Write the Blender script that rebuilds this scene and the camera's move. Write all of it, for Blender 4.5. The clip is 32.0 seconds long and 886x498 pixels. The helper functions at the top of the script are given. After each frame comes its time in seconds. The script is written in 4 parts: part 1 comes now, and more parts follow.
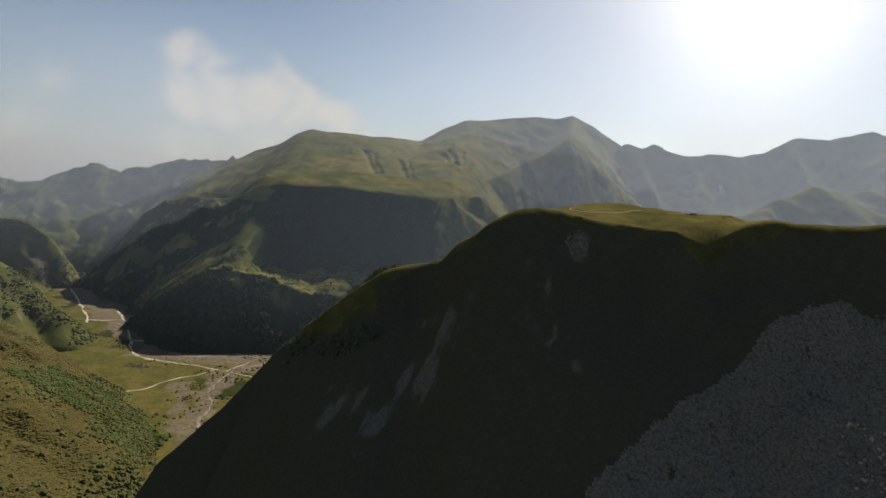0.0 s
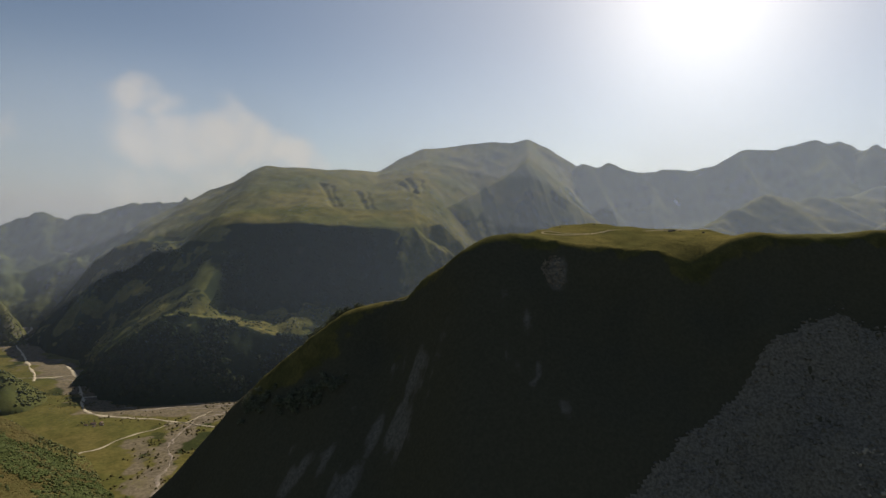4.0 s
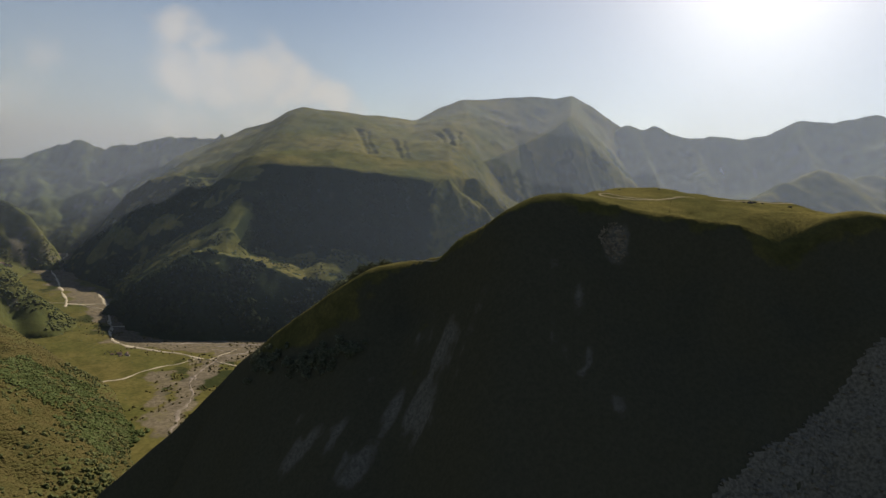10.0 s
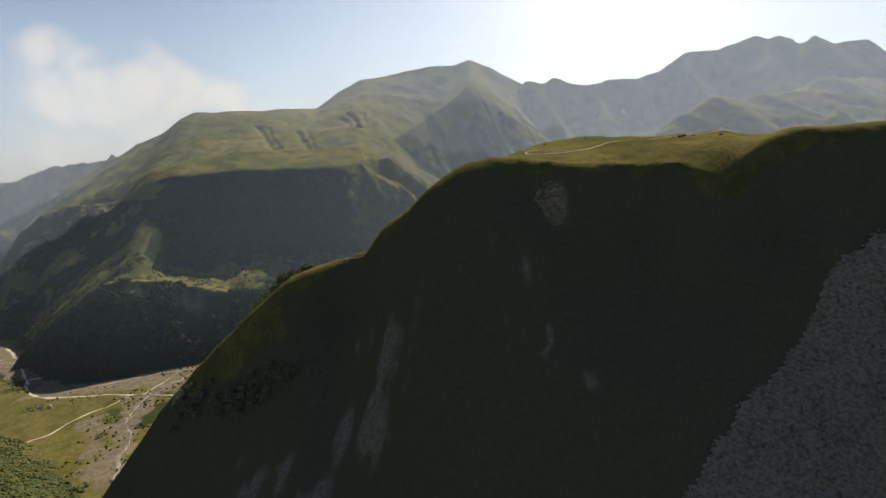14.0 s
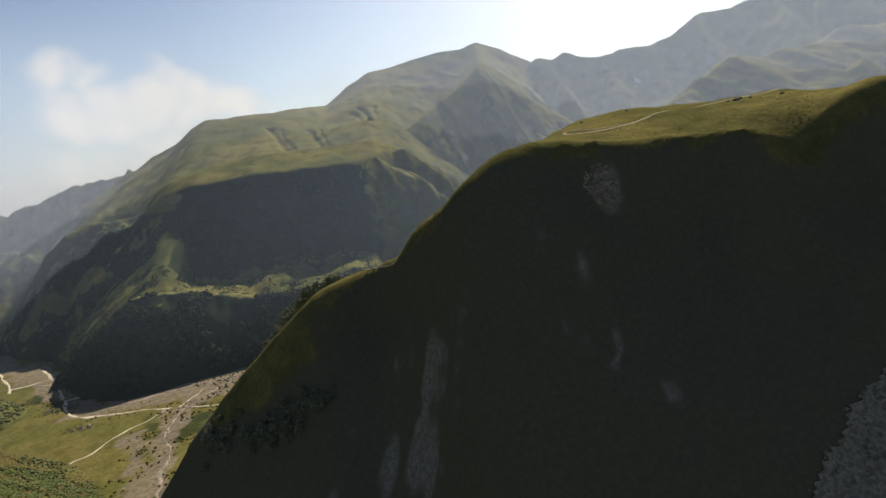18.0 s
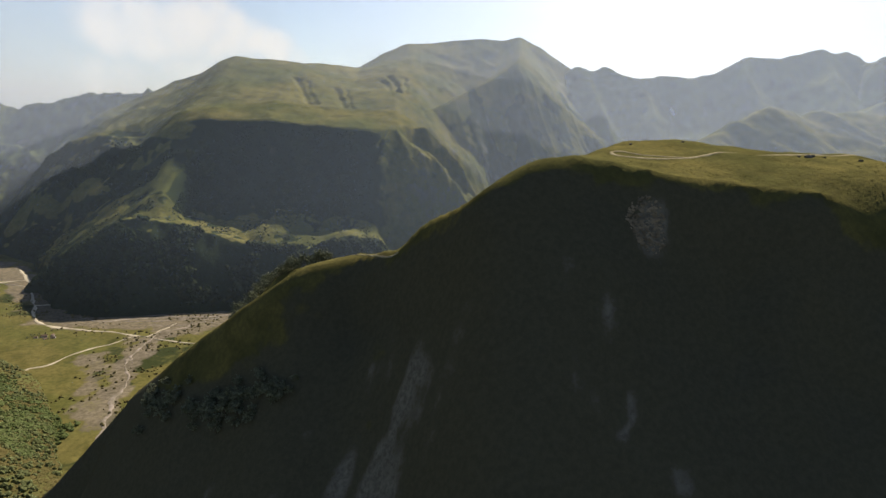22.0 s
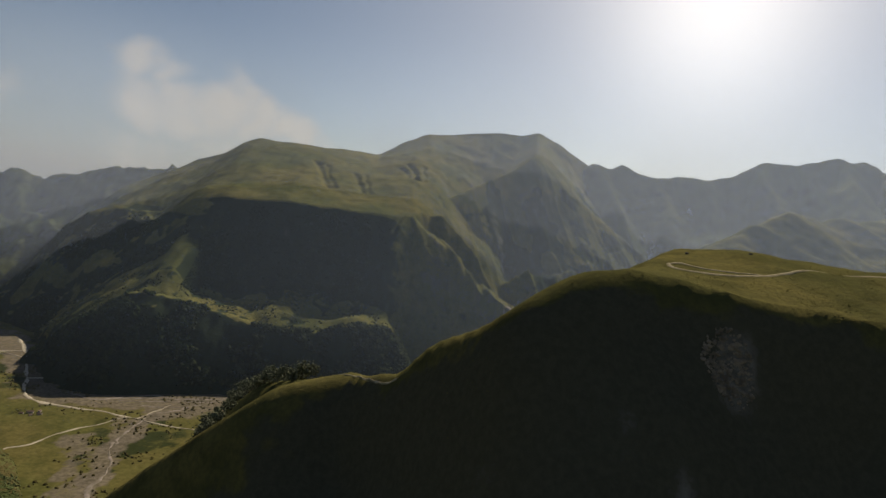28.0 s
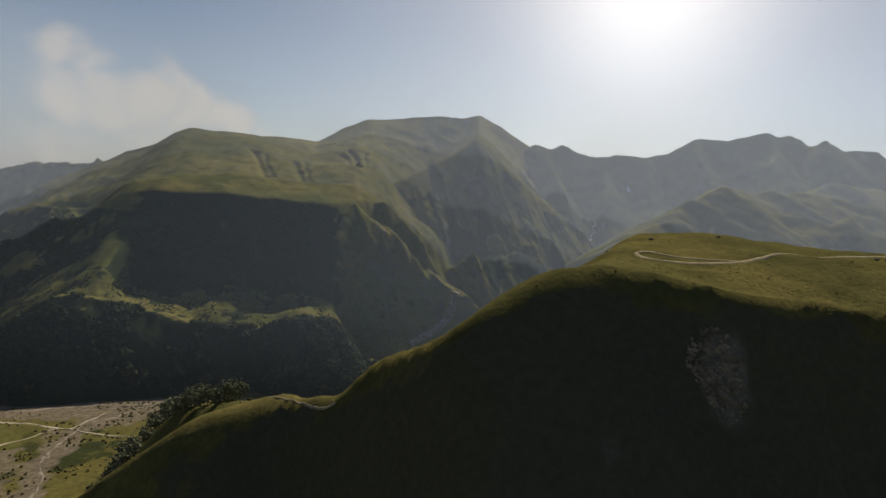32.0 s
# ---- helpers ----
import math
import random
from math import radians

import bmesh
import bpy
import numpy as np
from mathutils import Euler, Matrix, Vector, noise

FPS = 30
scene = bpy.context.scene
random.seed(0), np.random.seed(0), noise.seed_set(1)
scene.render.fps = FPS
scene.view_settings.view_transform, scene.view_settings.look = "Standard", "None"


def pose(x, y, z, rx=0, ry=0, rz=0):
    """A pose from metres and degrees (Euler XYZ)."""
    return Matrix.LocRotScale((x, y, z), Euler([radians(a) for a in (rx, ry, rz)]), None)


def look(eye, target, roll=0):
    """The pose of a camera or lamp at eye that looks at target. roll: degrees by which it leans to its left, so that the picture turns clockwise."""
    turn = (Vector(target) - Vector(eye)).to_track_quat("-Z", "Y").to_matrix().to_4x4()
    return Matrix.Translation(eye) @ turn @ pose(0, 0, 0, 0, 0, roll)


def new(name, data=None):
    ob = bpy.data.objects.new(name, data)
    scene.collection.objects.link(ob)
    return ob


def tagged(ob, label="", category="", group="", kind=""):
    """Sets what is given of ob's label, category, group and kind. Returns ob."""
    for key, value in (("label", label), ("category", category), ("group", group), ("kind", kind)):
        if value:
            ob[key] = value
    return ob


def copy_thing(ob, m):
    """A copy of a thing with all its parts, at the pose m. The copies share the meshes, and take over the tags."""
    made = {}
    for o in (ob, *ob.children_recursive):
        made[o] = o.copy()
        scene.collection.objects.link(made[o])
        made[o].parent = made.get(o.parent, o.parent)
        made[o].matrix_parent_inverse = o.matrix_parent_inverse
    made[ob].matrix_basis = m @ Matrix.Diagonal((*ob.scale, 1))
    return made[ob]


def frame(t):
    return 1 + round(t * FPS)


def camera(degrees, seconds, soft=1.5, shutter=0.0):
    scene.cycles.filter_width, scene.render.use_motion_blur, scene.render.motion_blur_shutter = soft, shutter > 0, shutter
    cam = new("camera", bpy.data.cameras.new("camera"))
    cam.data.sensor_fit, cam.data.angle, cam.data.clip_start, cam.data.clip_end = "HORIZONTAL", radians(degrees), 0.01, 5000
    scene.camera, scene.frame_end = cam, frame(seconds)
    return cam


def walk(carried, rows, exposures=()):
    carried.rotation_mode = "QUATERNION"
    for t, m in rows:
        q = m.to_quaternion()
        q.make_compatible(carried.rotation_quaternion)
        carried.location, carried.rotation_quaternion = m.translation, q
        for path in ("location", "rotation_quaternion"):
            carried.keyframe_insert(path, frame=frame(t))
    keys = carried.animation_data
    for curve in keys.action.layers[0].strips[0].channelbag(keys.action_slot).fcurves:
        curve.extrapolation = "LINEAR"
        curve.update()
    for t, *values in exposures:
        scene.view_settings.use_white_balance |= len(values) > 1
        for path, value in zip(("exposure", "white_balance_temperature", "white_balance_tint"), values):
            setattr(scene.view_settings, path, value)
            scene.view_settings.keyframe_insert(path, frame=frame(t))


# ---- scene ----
cam = camera(70.0, 32.0)
PATH = [
    (0, pose(0.0, -0.0, -0.0, 84.16, -4.97, -0.02)),
    (0.5, pose(-0.2, 4.1, 0.2, 85.39, -2.38, 1.00)),
    (1, pose(-0.4, 8.2, 0.4, 87.46, -3.57, 0.50)),
    (1.5, pose(-0.4, 12.2, 0.6, 87.71, -2.09, -3.14)),
    (2, pose(-0.5, 16.4, 0.7, 87.14, 0.44, -4.21)),
    (2.5, pose(-0.6, 20.5, 0.6, 87.20, -1.07, -0.99)),
    (4.5, pose(-0.9, 36.8, 0.1, 86.49, -1.85, -4.11)),
    (5, pose(-1.2, 40.6, 0.2, 85.42, -1.28, -1.89)),
    (5.5, pose(-1.4, 44.4, 0.1, 84.70, -2.00, 1.01)),
    (6, pose(-1.4, 48.2, -0.1, 85.07, -2.74, 0.74)),
    (6.5, pose(-1.3, 52.1, -0.3, 84.10, 0.03, -3.35)),
    (7, pose(-1.3, 56.1, -0.5, 86.20, -3.63, -6.46)),
    (7.5, pose(-1.3, 60.1, -0.8, 84.58, -6.96, -2.07)),
    (8, pose(-1.5, 64.3, -1.1, 84.71, -2.51, -1.61)),
    (8.5, pose(-1.7, 68.1, -1.5, 83.25, -3.33, -1.01)),
    (9, pose(-1.9, 72.0, -1.7, 83.78, -4.65, -1.45)),
    (9.5, pose(-2.1, 76.0, -1.7, 82.47, -3.57, -0.30)),
    (10, pose(-2.2, 80.1, -1.7, 82.52, -5.42, -0.49)),
    (10.5, pose(-2.3, 84.2, -1.7, 83.26, -1.62, -0.74)),
    (11, pose(-2.3, 88.3, -1.7, 83.70, 0.09, -2.08)),
    (11.5, pose(-2.2, 92.4, -1.8, 84.79, -0.16, -0.55)),
    (12, pose(-1.9, 96.5, -2.0, 84.15, 0.99, 0.42)),
    (12.5, pose(-1.5, 100.6, -2.1, 80.40, 1.98, -4.34)),
    (13, pose(-1.2, 104.8, -2.2, 80.86, 4.35, -5.74)),
    (13.5, pose(-0.9, 108.8, -2.1, 79.18, 3.07, -10.62)),
    (14, pose(-0.8, 112.9, -2.0, 80.63, 3.65, -8.48)),
    (14.5, pose(-0.9, 116.8, -1.6, 80.46, 3.15, -7.57)),
    (16.5, pose(-1.9, 132.3, -0.7, 81.61, 1.37, -7.28)),
    (17, pose(-2.1, 136.1, -0.7, 81.17, 2.99, -8.05)),
    (17.5, pose(-2.6, 139.8, -0.4, 80.38, 6.06, -7.61)),
    (18, pose(-3.1, 143.5, -0.2, 79.55, 8.60, -7.42)),
    (18.5, pose(-3.5, 147.2, -0.0, 80.06, 5.97, -7.10)),
    (19, pose(-3.8, 150.8, 0.2, 78.34, 0.10, -6.16)),
    (19.5, pose(-4.1, 154.5, 0.4, 78.44, -0.41, -6.40)),
    (20, pose(-4.3, 158.3, 0.7, 77.44, 0.39, -6.83)),
    (20.5, pose(-4.2, 162.4, 0.6, 78.44, -3.24, -3.62)),
    (21, pose(-4.1, 166.5, 0.5, 78.49, -3.71, -2.64)),
    (21.5, pose(-3.8, 170.7, 0.5, 77.75, -4.34, -3.65)),
    (22, pose(-3.3, 174.8, 0.4, 78.31, -3.57, -5.23)),
    (22.5, pose(-2.8, 179.1, 0.5, 78.25, -2.22, -5.16)),
    (23, pose(-2.3, 183.3, 0.7, 84.16, -4.75, -0.14)),
    (23.5, pose(-1.7, 187.7, 0.8, 88.77, -1.59, -2.23)),
    (24, pose(-1.0, 192.0, 0.9, 88.76, -2.93, -5.53)),
    (24.5, pose(-0.8, 196.1, 1.1, 88.17, -3.86, -5.26)),
    (25, pose(-0.7, 200.1, 1.3, 87.99, -5.88, -2.78)),
    (25.5, pose(-0.6, 204.1, 1.4, 88.01, -9.17, -0.86)),
    (26, pose(-0.6, 208.0, 1.5, 86.45, -6.91, -2.44)),
    (26.5, pose(-0.5, 211.8, 1.6, 85.88, -5.88, -3.69)),
    (28.5, pose(0.4, 226.4, 2.0, 86.26, -6.69, -3.97)),
    (29, pose(0.7, 229.8, 2.1, 87.85, -8.36, -5.81)),
    (29.5, pose(0.9, 232.9, 2.4, 86.08, -4.49, -8.20)),
    (30, pose(1.0, 236.0, 2.5, 85.72, -2.30, -6.32)),
    (30.5, pose(1.1, 239.0, 2.8, 85.22, -3.36, -1.54)),
    (31, pose(1.5, 242.1, 3.1, 84.77, -5.16, -1.31)),
    (31.5, pose(2.2, 245.1, 3.4, 85.78, -4.59, -5.69)),
    (32, pose(2.9, 248.1, 3.6, 85.13, -4.35, -8.84)),
]
EXPOSURES = [(0, 0.28, 7150, 11), (2.0, 0.06, 7150, 11), (6, 0.1, 7150, 11), (12, 0.25, 7150, 11), (13, 0.5, 7150, 11), (18, 0.65, 7080, 11), (22, 0.75, 7050, 11), (23, 0.65, 7000, 11), (24, 0.0, 7300, 11), (26, -0.1, 7300, 11), (32, -0.02, 7300, 11)]
walk(cam, PATH, EXPOSURES)

# ---- sky and sun ----
SUN_AZ, SUN_EL = 25.0, 39.0          # degrees right of the way ahead, above the horizon
SUN_DIR = Vector((math.sin(radians(SUN_AZ)) * math.cos(radians(SUN_EL)),
                  math.cos(radians(SUN_AZ)) * math.cos(radians(SUN_EL)), math.sin(radians(SUN_EL))))
sun_data = bpy.data.lights.new("sun", "SUN")
sun_data.energy, sun_data.angle, sun_data.color = 5.0, radians(0.6), (1.0, 0.93, 0.80)
sun = new("sun", sun_data)
sun.matrix_world = look(SUN_DIR * 1000, (0, 0, 0))


class Nodes:
    """Short hand for a node tree."""

    def __init__(self, tree):
        self.t = tree
        tree.nodes.clear()

    def add(self, kind, **values):
        n = self.t.nodes.new(kind)
        for key, v in values.items():
            setattr(n, key, v)
        return n

    def link(self, a, b):
        self.t.links.new(a, b)

    def put(self, socket, v):
        if hasattr(v, "links"):
            self.link(v, socket)
        else:
            socket.default_value = v

    def math(self, op, a, b=0.0, clamp=False):
        n = self.add("ShaderNodeMath", operation=op, use_clamp=clamp)
        self.put(n.inputs[0], a)
        self.put(n.inputs[1], b)
        return n.outputs[0]

    def vmath(self, op, a, b):
        n = self.add("ShaderNodeVectorMath", operation=op)
        self.put(n.inputs[0], a)
        self.put(n.inputs[1], b)
        return n.outputs["Value"] if op == "DOT_PRODUCT" else n.outputs[0]

    def ramp(self, v, lo, hi, out_lo=0.0, out_hi=1.0, smooth=True):
        n = self.add("ShaderNodeMapRange", clamp=True)
        n.interpolation_type = "SMOOTHSTEP" if smooth else "LINEAR"
        self.put(n.inputs["Value"], v)
        for key, val in (("From Min", lo), ("From Max", hi), ("To Min", out_lo), ("To Max", out_hi)):
            n.inputs[key].default_value = val
        return n.outputs["Result"]

    def mix(self, fac, a, b, blend="MIX"):
        n = self.add("ShaderNodeMix", data_type="RGBA", blend_type=blend)
        self.put(n.inputs[0], fac)
        self.put(n.inputs[6], a if hasattr(a, "links") else (*a, 1.0))
        self.put(n.inputs[7], b if hasattr(b, "links") else (*b, 1.0))
        return n.outputs[2]

    def noise(self, vec, scale, detail=4.0, rough=0.55):
        n = self.add("ShaderNodeTexNoise")
        self.link(vec, n.inputs["Vector"])
        n.inputs["Scale"].default_value, n.inputs["Detail"].default_value, n.inputs["Roughness"].default_value = scale, detail, rough
        return n.outputs["Fac"]


world = bpy.data.worlds.new("sky")
scene.world = world
world.use_nodes = True
w = Nodes(world.node_tree)
sky = w.add("ShaderNodeTexSky", sky_type="NISHITA")
sky.sun_disc, sky.sun_elevation, sky.sun_rotation = False, radians(SUN_EL), radians(SUN_AZ)
sky.air_density, sky.dust_density, sky.ozone_density, sky.altitude = 1.0, 2.0, 1.5, 1800
geo = w.add("ShaderNodeTexCoord").outputs["Generated"]
GLARE_DIR = Vector((0.47, 1.0, 0.37)).normalized()   # the burnt-out glare round the sun
# cloud bank: a few soft-edged puffs that run into one another
PUFFS = [((-0.374, 0.915, 0.152), 0.046, 0.75), ((-0.339, 0.930, 0.143), 0.043, 0.65), ((-0.371, 0.923, 0.103), 0.072, 0.75), ((-0.320, 0.942, 0.103), 0.072, 0.95), ((-0.275, 0.956, 0.105), 0.072, 1.00), ((-0.227, 0.969, 0.095), 0.065, 1.00), ((-0.185, 0.979, 0.084), 0.051, 0.90),
         ((-0.146, 0.986, 0.074), 0.032, 0.60), ((-0.296, 0.953, 0.061), 0.102, 0.60), ((-0.216, 0.975, 0.054), 0.087, 0.50), ((-0.362, 0.931, 0.048), 0.102, 0.45), ((-0.524, 0.846, 0.097), 0.072, 0.30), ((-0.541, 0.840, 0.044), 0.087, 0.25), ((-0.271, 0.962, 0.027), 0.131, 0.35)]
puff = w.noise(geo, 14.0, 9.0, 0.62)
warp_tex = w.add("ShaderNodeTexNoise")
w.link(geo, warp_tex.inputs["Vector"])
warp_tex.inputs["Scale"].default_value, warp_tex.inputs["Detail"].default_value = 11.0, 5.0
warp = w.vmath("MULTIPLY", w.vmath("SUBTRACT", warp_tex.outputs["Color"], (0.5, 0.5, 0.5)), (0.12, 0.0, 0.10))
bent = w.vmath("ADD", geo, warp)
body = None
for way, size, full in PUFFS:
    away = w.vmath("SUBTRACT", bent, way)
    length = w.add("ShaderNodeVectorMath", operation="LENGTH")
    w.link(w.vmath("MULTIPLY", away, (1.0, 1.0, 1.5)), length.inputs[0])
    lump = w.math("MULTIPLY", w.ramp(length.outputs["Value"], size * 1.5, 0.0, 0.0, 1.0), full)
    body = lump if body is None else w.math("MAXIMUM", body, lump)
core = w.math("ADD", body, w.math("MULTIPLY", w.math("SUBTRACT", puff, 0.5), 1.25))
cloud = w.math("MULTIPLY", w.math("MULTIPLY", w.ramp(core, 0.12, 0.95), w.ramp(body, 0.0, 0.25)), 0.72)
sep = w.add("ShaderNodeSeparateXYZ")
w.link(geo, sep.inputs[0])
veil = w.math("MULTIPLY", w.ramp(sep.outputs["Z"], 0.24, 0.0), w.ramp(w.noise(geo, 3.0), 0.25, 0.6))
veil = w.math("MULTIPLY", veil, 0.6)
cosun = w.math("MAXIMUM", w.vmath("DOT_PRODUCT", geo, tuple(GLARE_DIR)), 0.0)
glow = w.math("ADD", w.math("MULTIPLY", w.math("POWER", cosun, 90.0), 9.0), w.math("MULTIPLY", w.math("POWER", cosun, 11.0), 3.9))
tinted = w.mix(veil, sky.outputs[0], (4.3, 5.0, 6.1))
clouded = w.mix(cloud, tinted, (8.7, 8.4, 8.0))
glow_col = w.add("ShaderNodeVectorMath", operation="SCALE")
glow_col.inputs[0].default_value = (1.0, 0.97, 0.92)
w.link(glow, glow_col.inputs["Scale"])
total = w.vmath("ADD", clouded, glow_col.outputs[0])
bg = w.add("ShaderNodeBackground")
bg.inputs["Strength"].default_value = 0.0575
w.link(total, bg.inputs["Color"])
w.link(bg.outputs[0], w.add("ShaderNodeOutputWorld").inputs[0])


# ---- materials ----
def material(name, rough=0.9):
    m = bpy.data.materials.new(name)
    m.use_nodes = True
    n = Nodes(m.node_tree)
    out = n.add("ShaderNodeOutputMaterial")
    b = n.add("ShaderNodeBsdfPrincipled")
    b.inputs["Roughness"].default_value = rough
    b.inputs["Specular IOR Level"].default_value = 0.0
    n.link(b.outputs[0], out.inputs[0])
    return m, n, b


def bumped(n, b, height, strength, distance):
    bump = n.add("ShaderNodeBump")
    bump.inputs["Strength"].default_value, bump.inputs["Distance"].default_value = strength, distance
    n.link(height, bump.inputs["Height"])
    n.link(bump.outputs[0], b.inputs["Normal"])


def land(name, grass, dry, wood, rock, fine, coarse, relief):
    """Mountain ground: grass and dry grass by noise, woods, painted shade and bare rock by the two cover fields of the
    mesh.
    """
    m, n, b = material(name, 0.95)
    pos = n.add("ShaderNodeNewGeometry").outputs["Position"]
    big, mid, small = n.noise(pos, coarse, 5.0), n.noise(pos, (fine * coarse) ** 0.5, 5.0), n.noise(pos, fine, 6.0, 0.65)
    c = n.mix(n.ramp(big, 0.35, 0.65), grass, dry)
    c = n.mix(n.ramp(mid, 0.42, 0.7, 0.0, 0.55), c, tuple(0.55 * v for v in grass))
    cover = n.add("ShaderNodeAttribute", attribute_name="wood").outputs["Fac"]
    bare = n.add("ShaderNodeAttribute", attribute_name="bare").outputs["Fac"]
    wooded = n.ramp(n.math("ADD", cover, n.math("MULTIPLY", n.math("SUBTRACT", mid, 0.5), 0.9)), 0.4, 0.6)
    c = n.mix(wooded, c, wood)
    edge = n.math("ADD", n.math("MULTIPLY", n.math("SUBTRACT", mid, 0.5), 1.0), n.math("MULTIPLY", n.math("SUBTRACT", small, 0.5), 1.2))
    stony = n.ramp(n.math("ADD", bare, edge), 0.35, 0.75)
    rocky = n.mix(n.ramp(small, 0.3, 0.7), rock, tuple(0.75 * v for v in rock))
    c = n.mix(n.math("MULTIPLY", stony, 0.8), c, rocky)
    c = n.mix(n.ramp(small, 0.3, 0.7, 0.0, 0.45), c, tuple(0.5 * v for v in wood), "MIX")
    n.link(c, b.inputs["Base Color"])
    bumped(n, b, small, 0.6, relief)
    return m


# MAT_HILL's third colour is a dull brown for the face in shade, not woods.
MAT_HILL = land("meadow_hill", (0.095, 0.094, 0.034), (0.165, 0.142, 0.050), (0.096, 0.089, 0.058), (0.235, 0.215, 0.180), 0.55, 0.02, 0.6)
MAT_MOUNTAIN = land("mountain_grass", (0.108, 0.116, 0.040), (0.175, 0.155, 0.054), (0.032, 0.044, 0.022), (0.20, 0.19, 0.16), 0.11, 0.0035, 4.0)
MAT_VALLEY = land("valley_meadow", (0.108, 0.107, 0.034), (0.145, 0.124, 0.044), (0.038, 0.046, 0.019), (0.215, 0.176, 0.138), 0.12, 0.006, 1.0)
MAT_SIDE = land("shrubby_slope", (0.080, 0.094, 0.036), (0.105, 0.106, 0.040), (0.088, 0.084, 0.032), (0.22, 0.20, 0.16), 0.16, 0.008, 0.6)
MAT_FAR = land("far_slopes", (0.075, 0.095, 0.035), (0.110, 0.115, 0.045), (0.030, 0.042, 0.022), (0.20, 0.195, 0.185), 0.03, 0.003, 8.0)


def plain(name, colour, other, scale, rough=0.9):
    m, n, b = material(name, rough)
    pos = n.add("ShaderNodeNewGeometry").outputs["Position"]
    f = n.noise(pos, scale, 5.0, 0.6)
    n.link(n.mix(n.ramp(f, 0.35, 0.65), colour, other), b.inputs["Base Color"])
    bumped(n, b, f, 0.3, 0.2)
    return m


MAT_ROAD = plain("pale_gravel_road", (0.50, 0.44, 0.34), (0.40, 0.35, 0.27), 0.3)
MAT_TRACK = plain("trodden_earth", (0.38, 0.33, 0.23), (0.27, 0.23, 0.14), 0.5)
MAT_GRAVEL = plain("river_gravel", (0.27, 0.23, 0.20), (0.15, 0.13, 0.10), 0.06)
MAT_SNOW = plain("old_snow", (0.85, 0.86, 0.88), (0.75, 0.77, 0.80), 0.1)
MAT_SCREE = plain("grey_scree", (0.235, 0.21, 0.165), (0.13, 0.116, 0.09), 0.8)
MAT_LEAF = plain("broad_leaves", (0.115, 0.125, 0.058), (0.065, 0.075, 0.032), 0.9)
MAT_BUSH = plain("grey_green_leaves", (0.190, 0.200, 0.140), (0.095, 0.105, 0.065), 0.7)
MAT_BELT = plain("belt_leaves", (0.085, 0.105, 0.042), (0.055, 0.070, 0.026), 0.05)
MAT_WOOD = plain("knoll_leaves", (0.056, 0.067, 0.034), (0.027, 0.035, 0.017), 0.04)
MAT_SHRUB = plain("slope_shrubs", (0.108, 0.090, 0.038), (0.082, 0.075, 0.030), 0.03)
MAT_PINE = plain("dark_woods", (0.036, 0.050, 0.020), (0.020, 0.031, 0.014), 0.05)
MAT_TUFT = plain("dry_grass_tufts", (0.150, 0.130, 0.048), (0.085, 0.082, 0.030), 0.12)
MAT_BARK = plain("grey_bark", (0.12, 0.10, 0.08), (0.07, 0.06, 0.05), 3.0)
MAT_WALL = plain("house_plaster", (0.55, 0.52, 0.47), (0.42, 0.40, 0.36), 0.5)
MAT_ROOF = plain("rusty_roof", (0.20, 0.13, 0.10), (0.13, 0.10, 0.09), 0.7)
MAT_OUTCROP = plain("pale_outcrop", (0.30, 0.245, 0.175), (0.15, 0.125, 0.09), 0.35)
MAT_WATER = plain("white_water", (0.62, 0.64, 0.64), (0.45, 0.47, 0.48), 0.2, 0.35)
MAT_STONE = plain("weathered_stone", (0.16, 0.15, 0.14), (0.08, 0.08, 0.075), 0.5)


# ---- terrain tools ----
def lattice(seed):
    return np.random.RandomState(seed).rand(128, 128)


def vnoise(x, y, seed):
    """Smooth value noise, 0 to 1."""
    g = lattice(seed)
    xi, yi = np.floor(x).astype(int), np.floor(y).astype(int)
    fx, fy = x - xi, y - yi
    fx, fy = fx * fx * (3 - 2 * fx), fy * fy * (3 - 2 * fy)
    a, b = xi % 128, (xi + 1) % 128
    c, e = yi % 128, (yi + 1) % 128
    return (g[a, c] * (1 - fx) + g[b, c] * fx) * (1 - fy) + (g[a, e] * (1 - fx) + g[b, e] * fx) * fy


def fbm(x, y, size, seed, octaves=5, gain=0.5):
    """Fractal noise about 0, its largest lumps size metres across."""
    total, amp = np.zeros_like(x, dtype=float), 1.0
    for k in range(octaves):
        s = 2.0 ** k / size
        total += amp * (vnoise(x * s + 17.3 * k, y * s + 9.1 * k, seed + k) - 0.5)
        amp *= gain
    return total


def ridged(x, y, size, seed, octaves=4):
    """Sharp-edged ribs and gullies, 0 to about 1."""
    total, amp, norm = np.zeros_like(x, dtype=float), 1.0, 0.0
    for k in range(octaves):
        s = 2.0 ** k / size
        total += amp * (1 - np.abs(2 * vnoise(x * s + 5.7 * k, y * s + 3.3 * k, seed + k) - 1))
        norm += amp
        amp *= 0.5
    return total / norm


def step(v, lo, hi):
    t = np.clip((v - lo) / (hi - lo), 0, 1)
    return t * t * (3 - 2 * t)


def near_line(x, y, line):
    """Distance in plan to a line of (x, y, z) points, and the line's z at the nearest place."""
    best, height = np.full(x.shape, 1e9), np.zeros(x.shape)
    for (ax, ay, az), (bx, by, bz) in zip(line, line[1:]):
        ux, uy = bx - ax, by - ay
        s = np.clip(((x - ax) * ux + (y - ay) * uy) / (ux * ux + uy * uy), 0, 1)
        dist = np.hypot(x - ax - s * ux, y - ay - s * uy)
        near = dist < best
        best, height = np.where(near, dist, best), np.where(near, az + s * (bz - az), height)
    return best, height


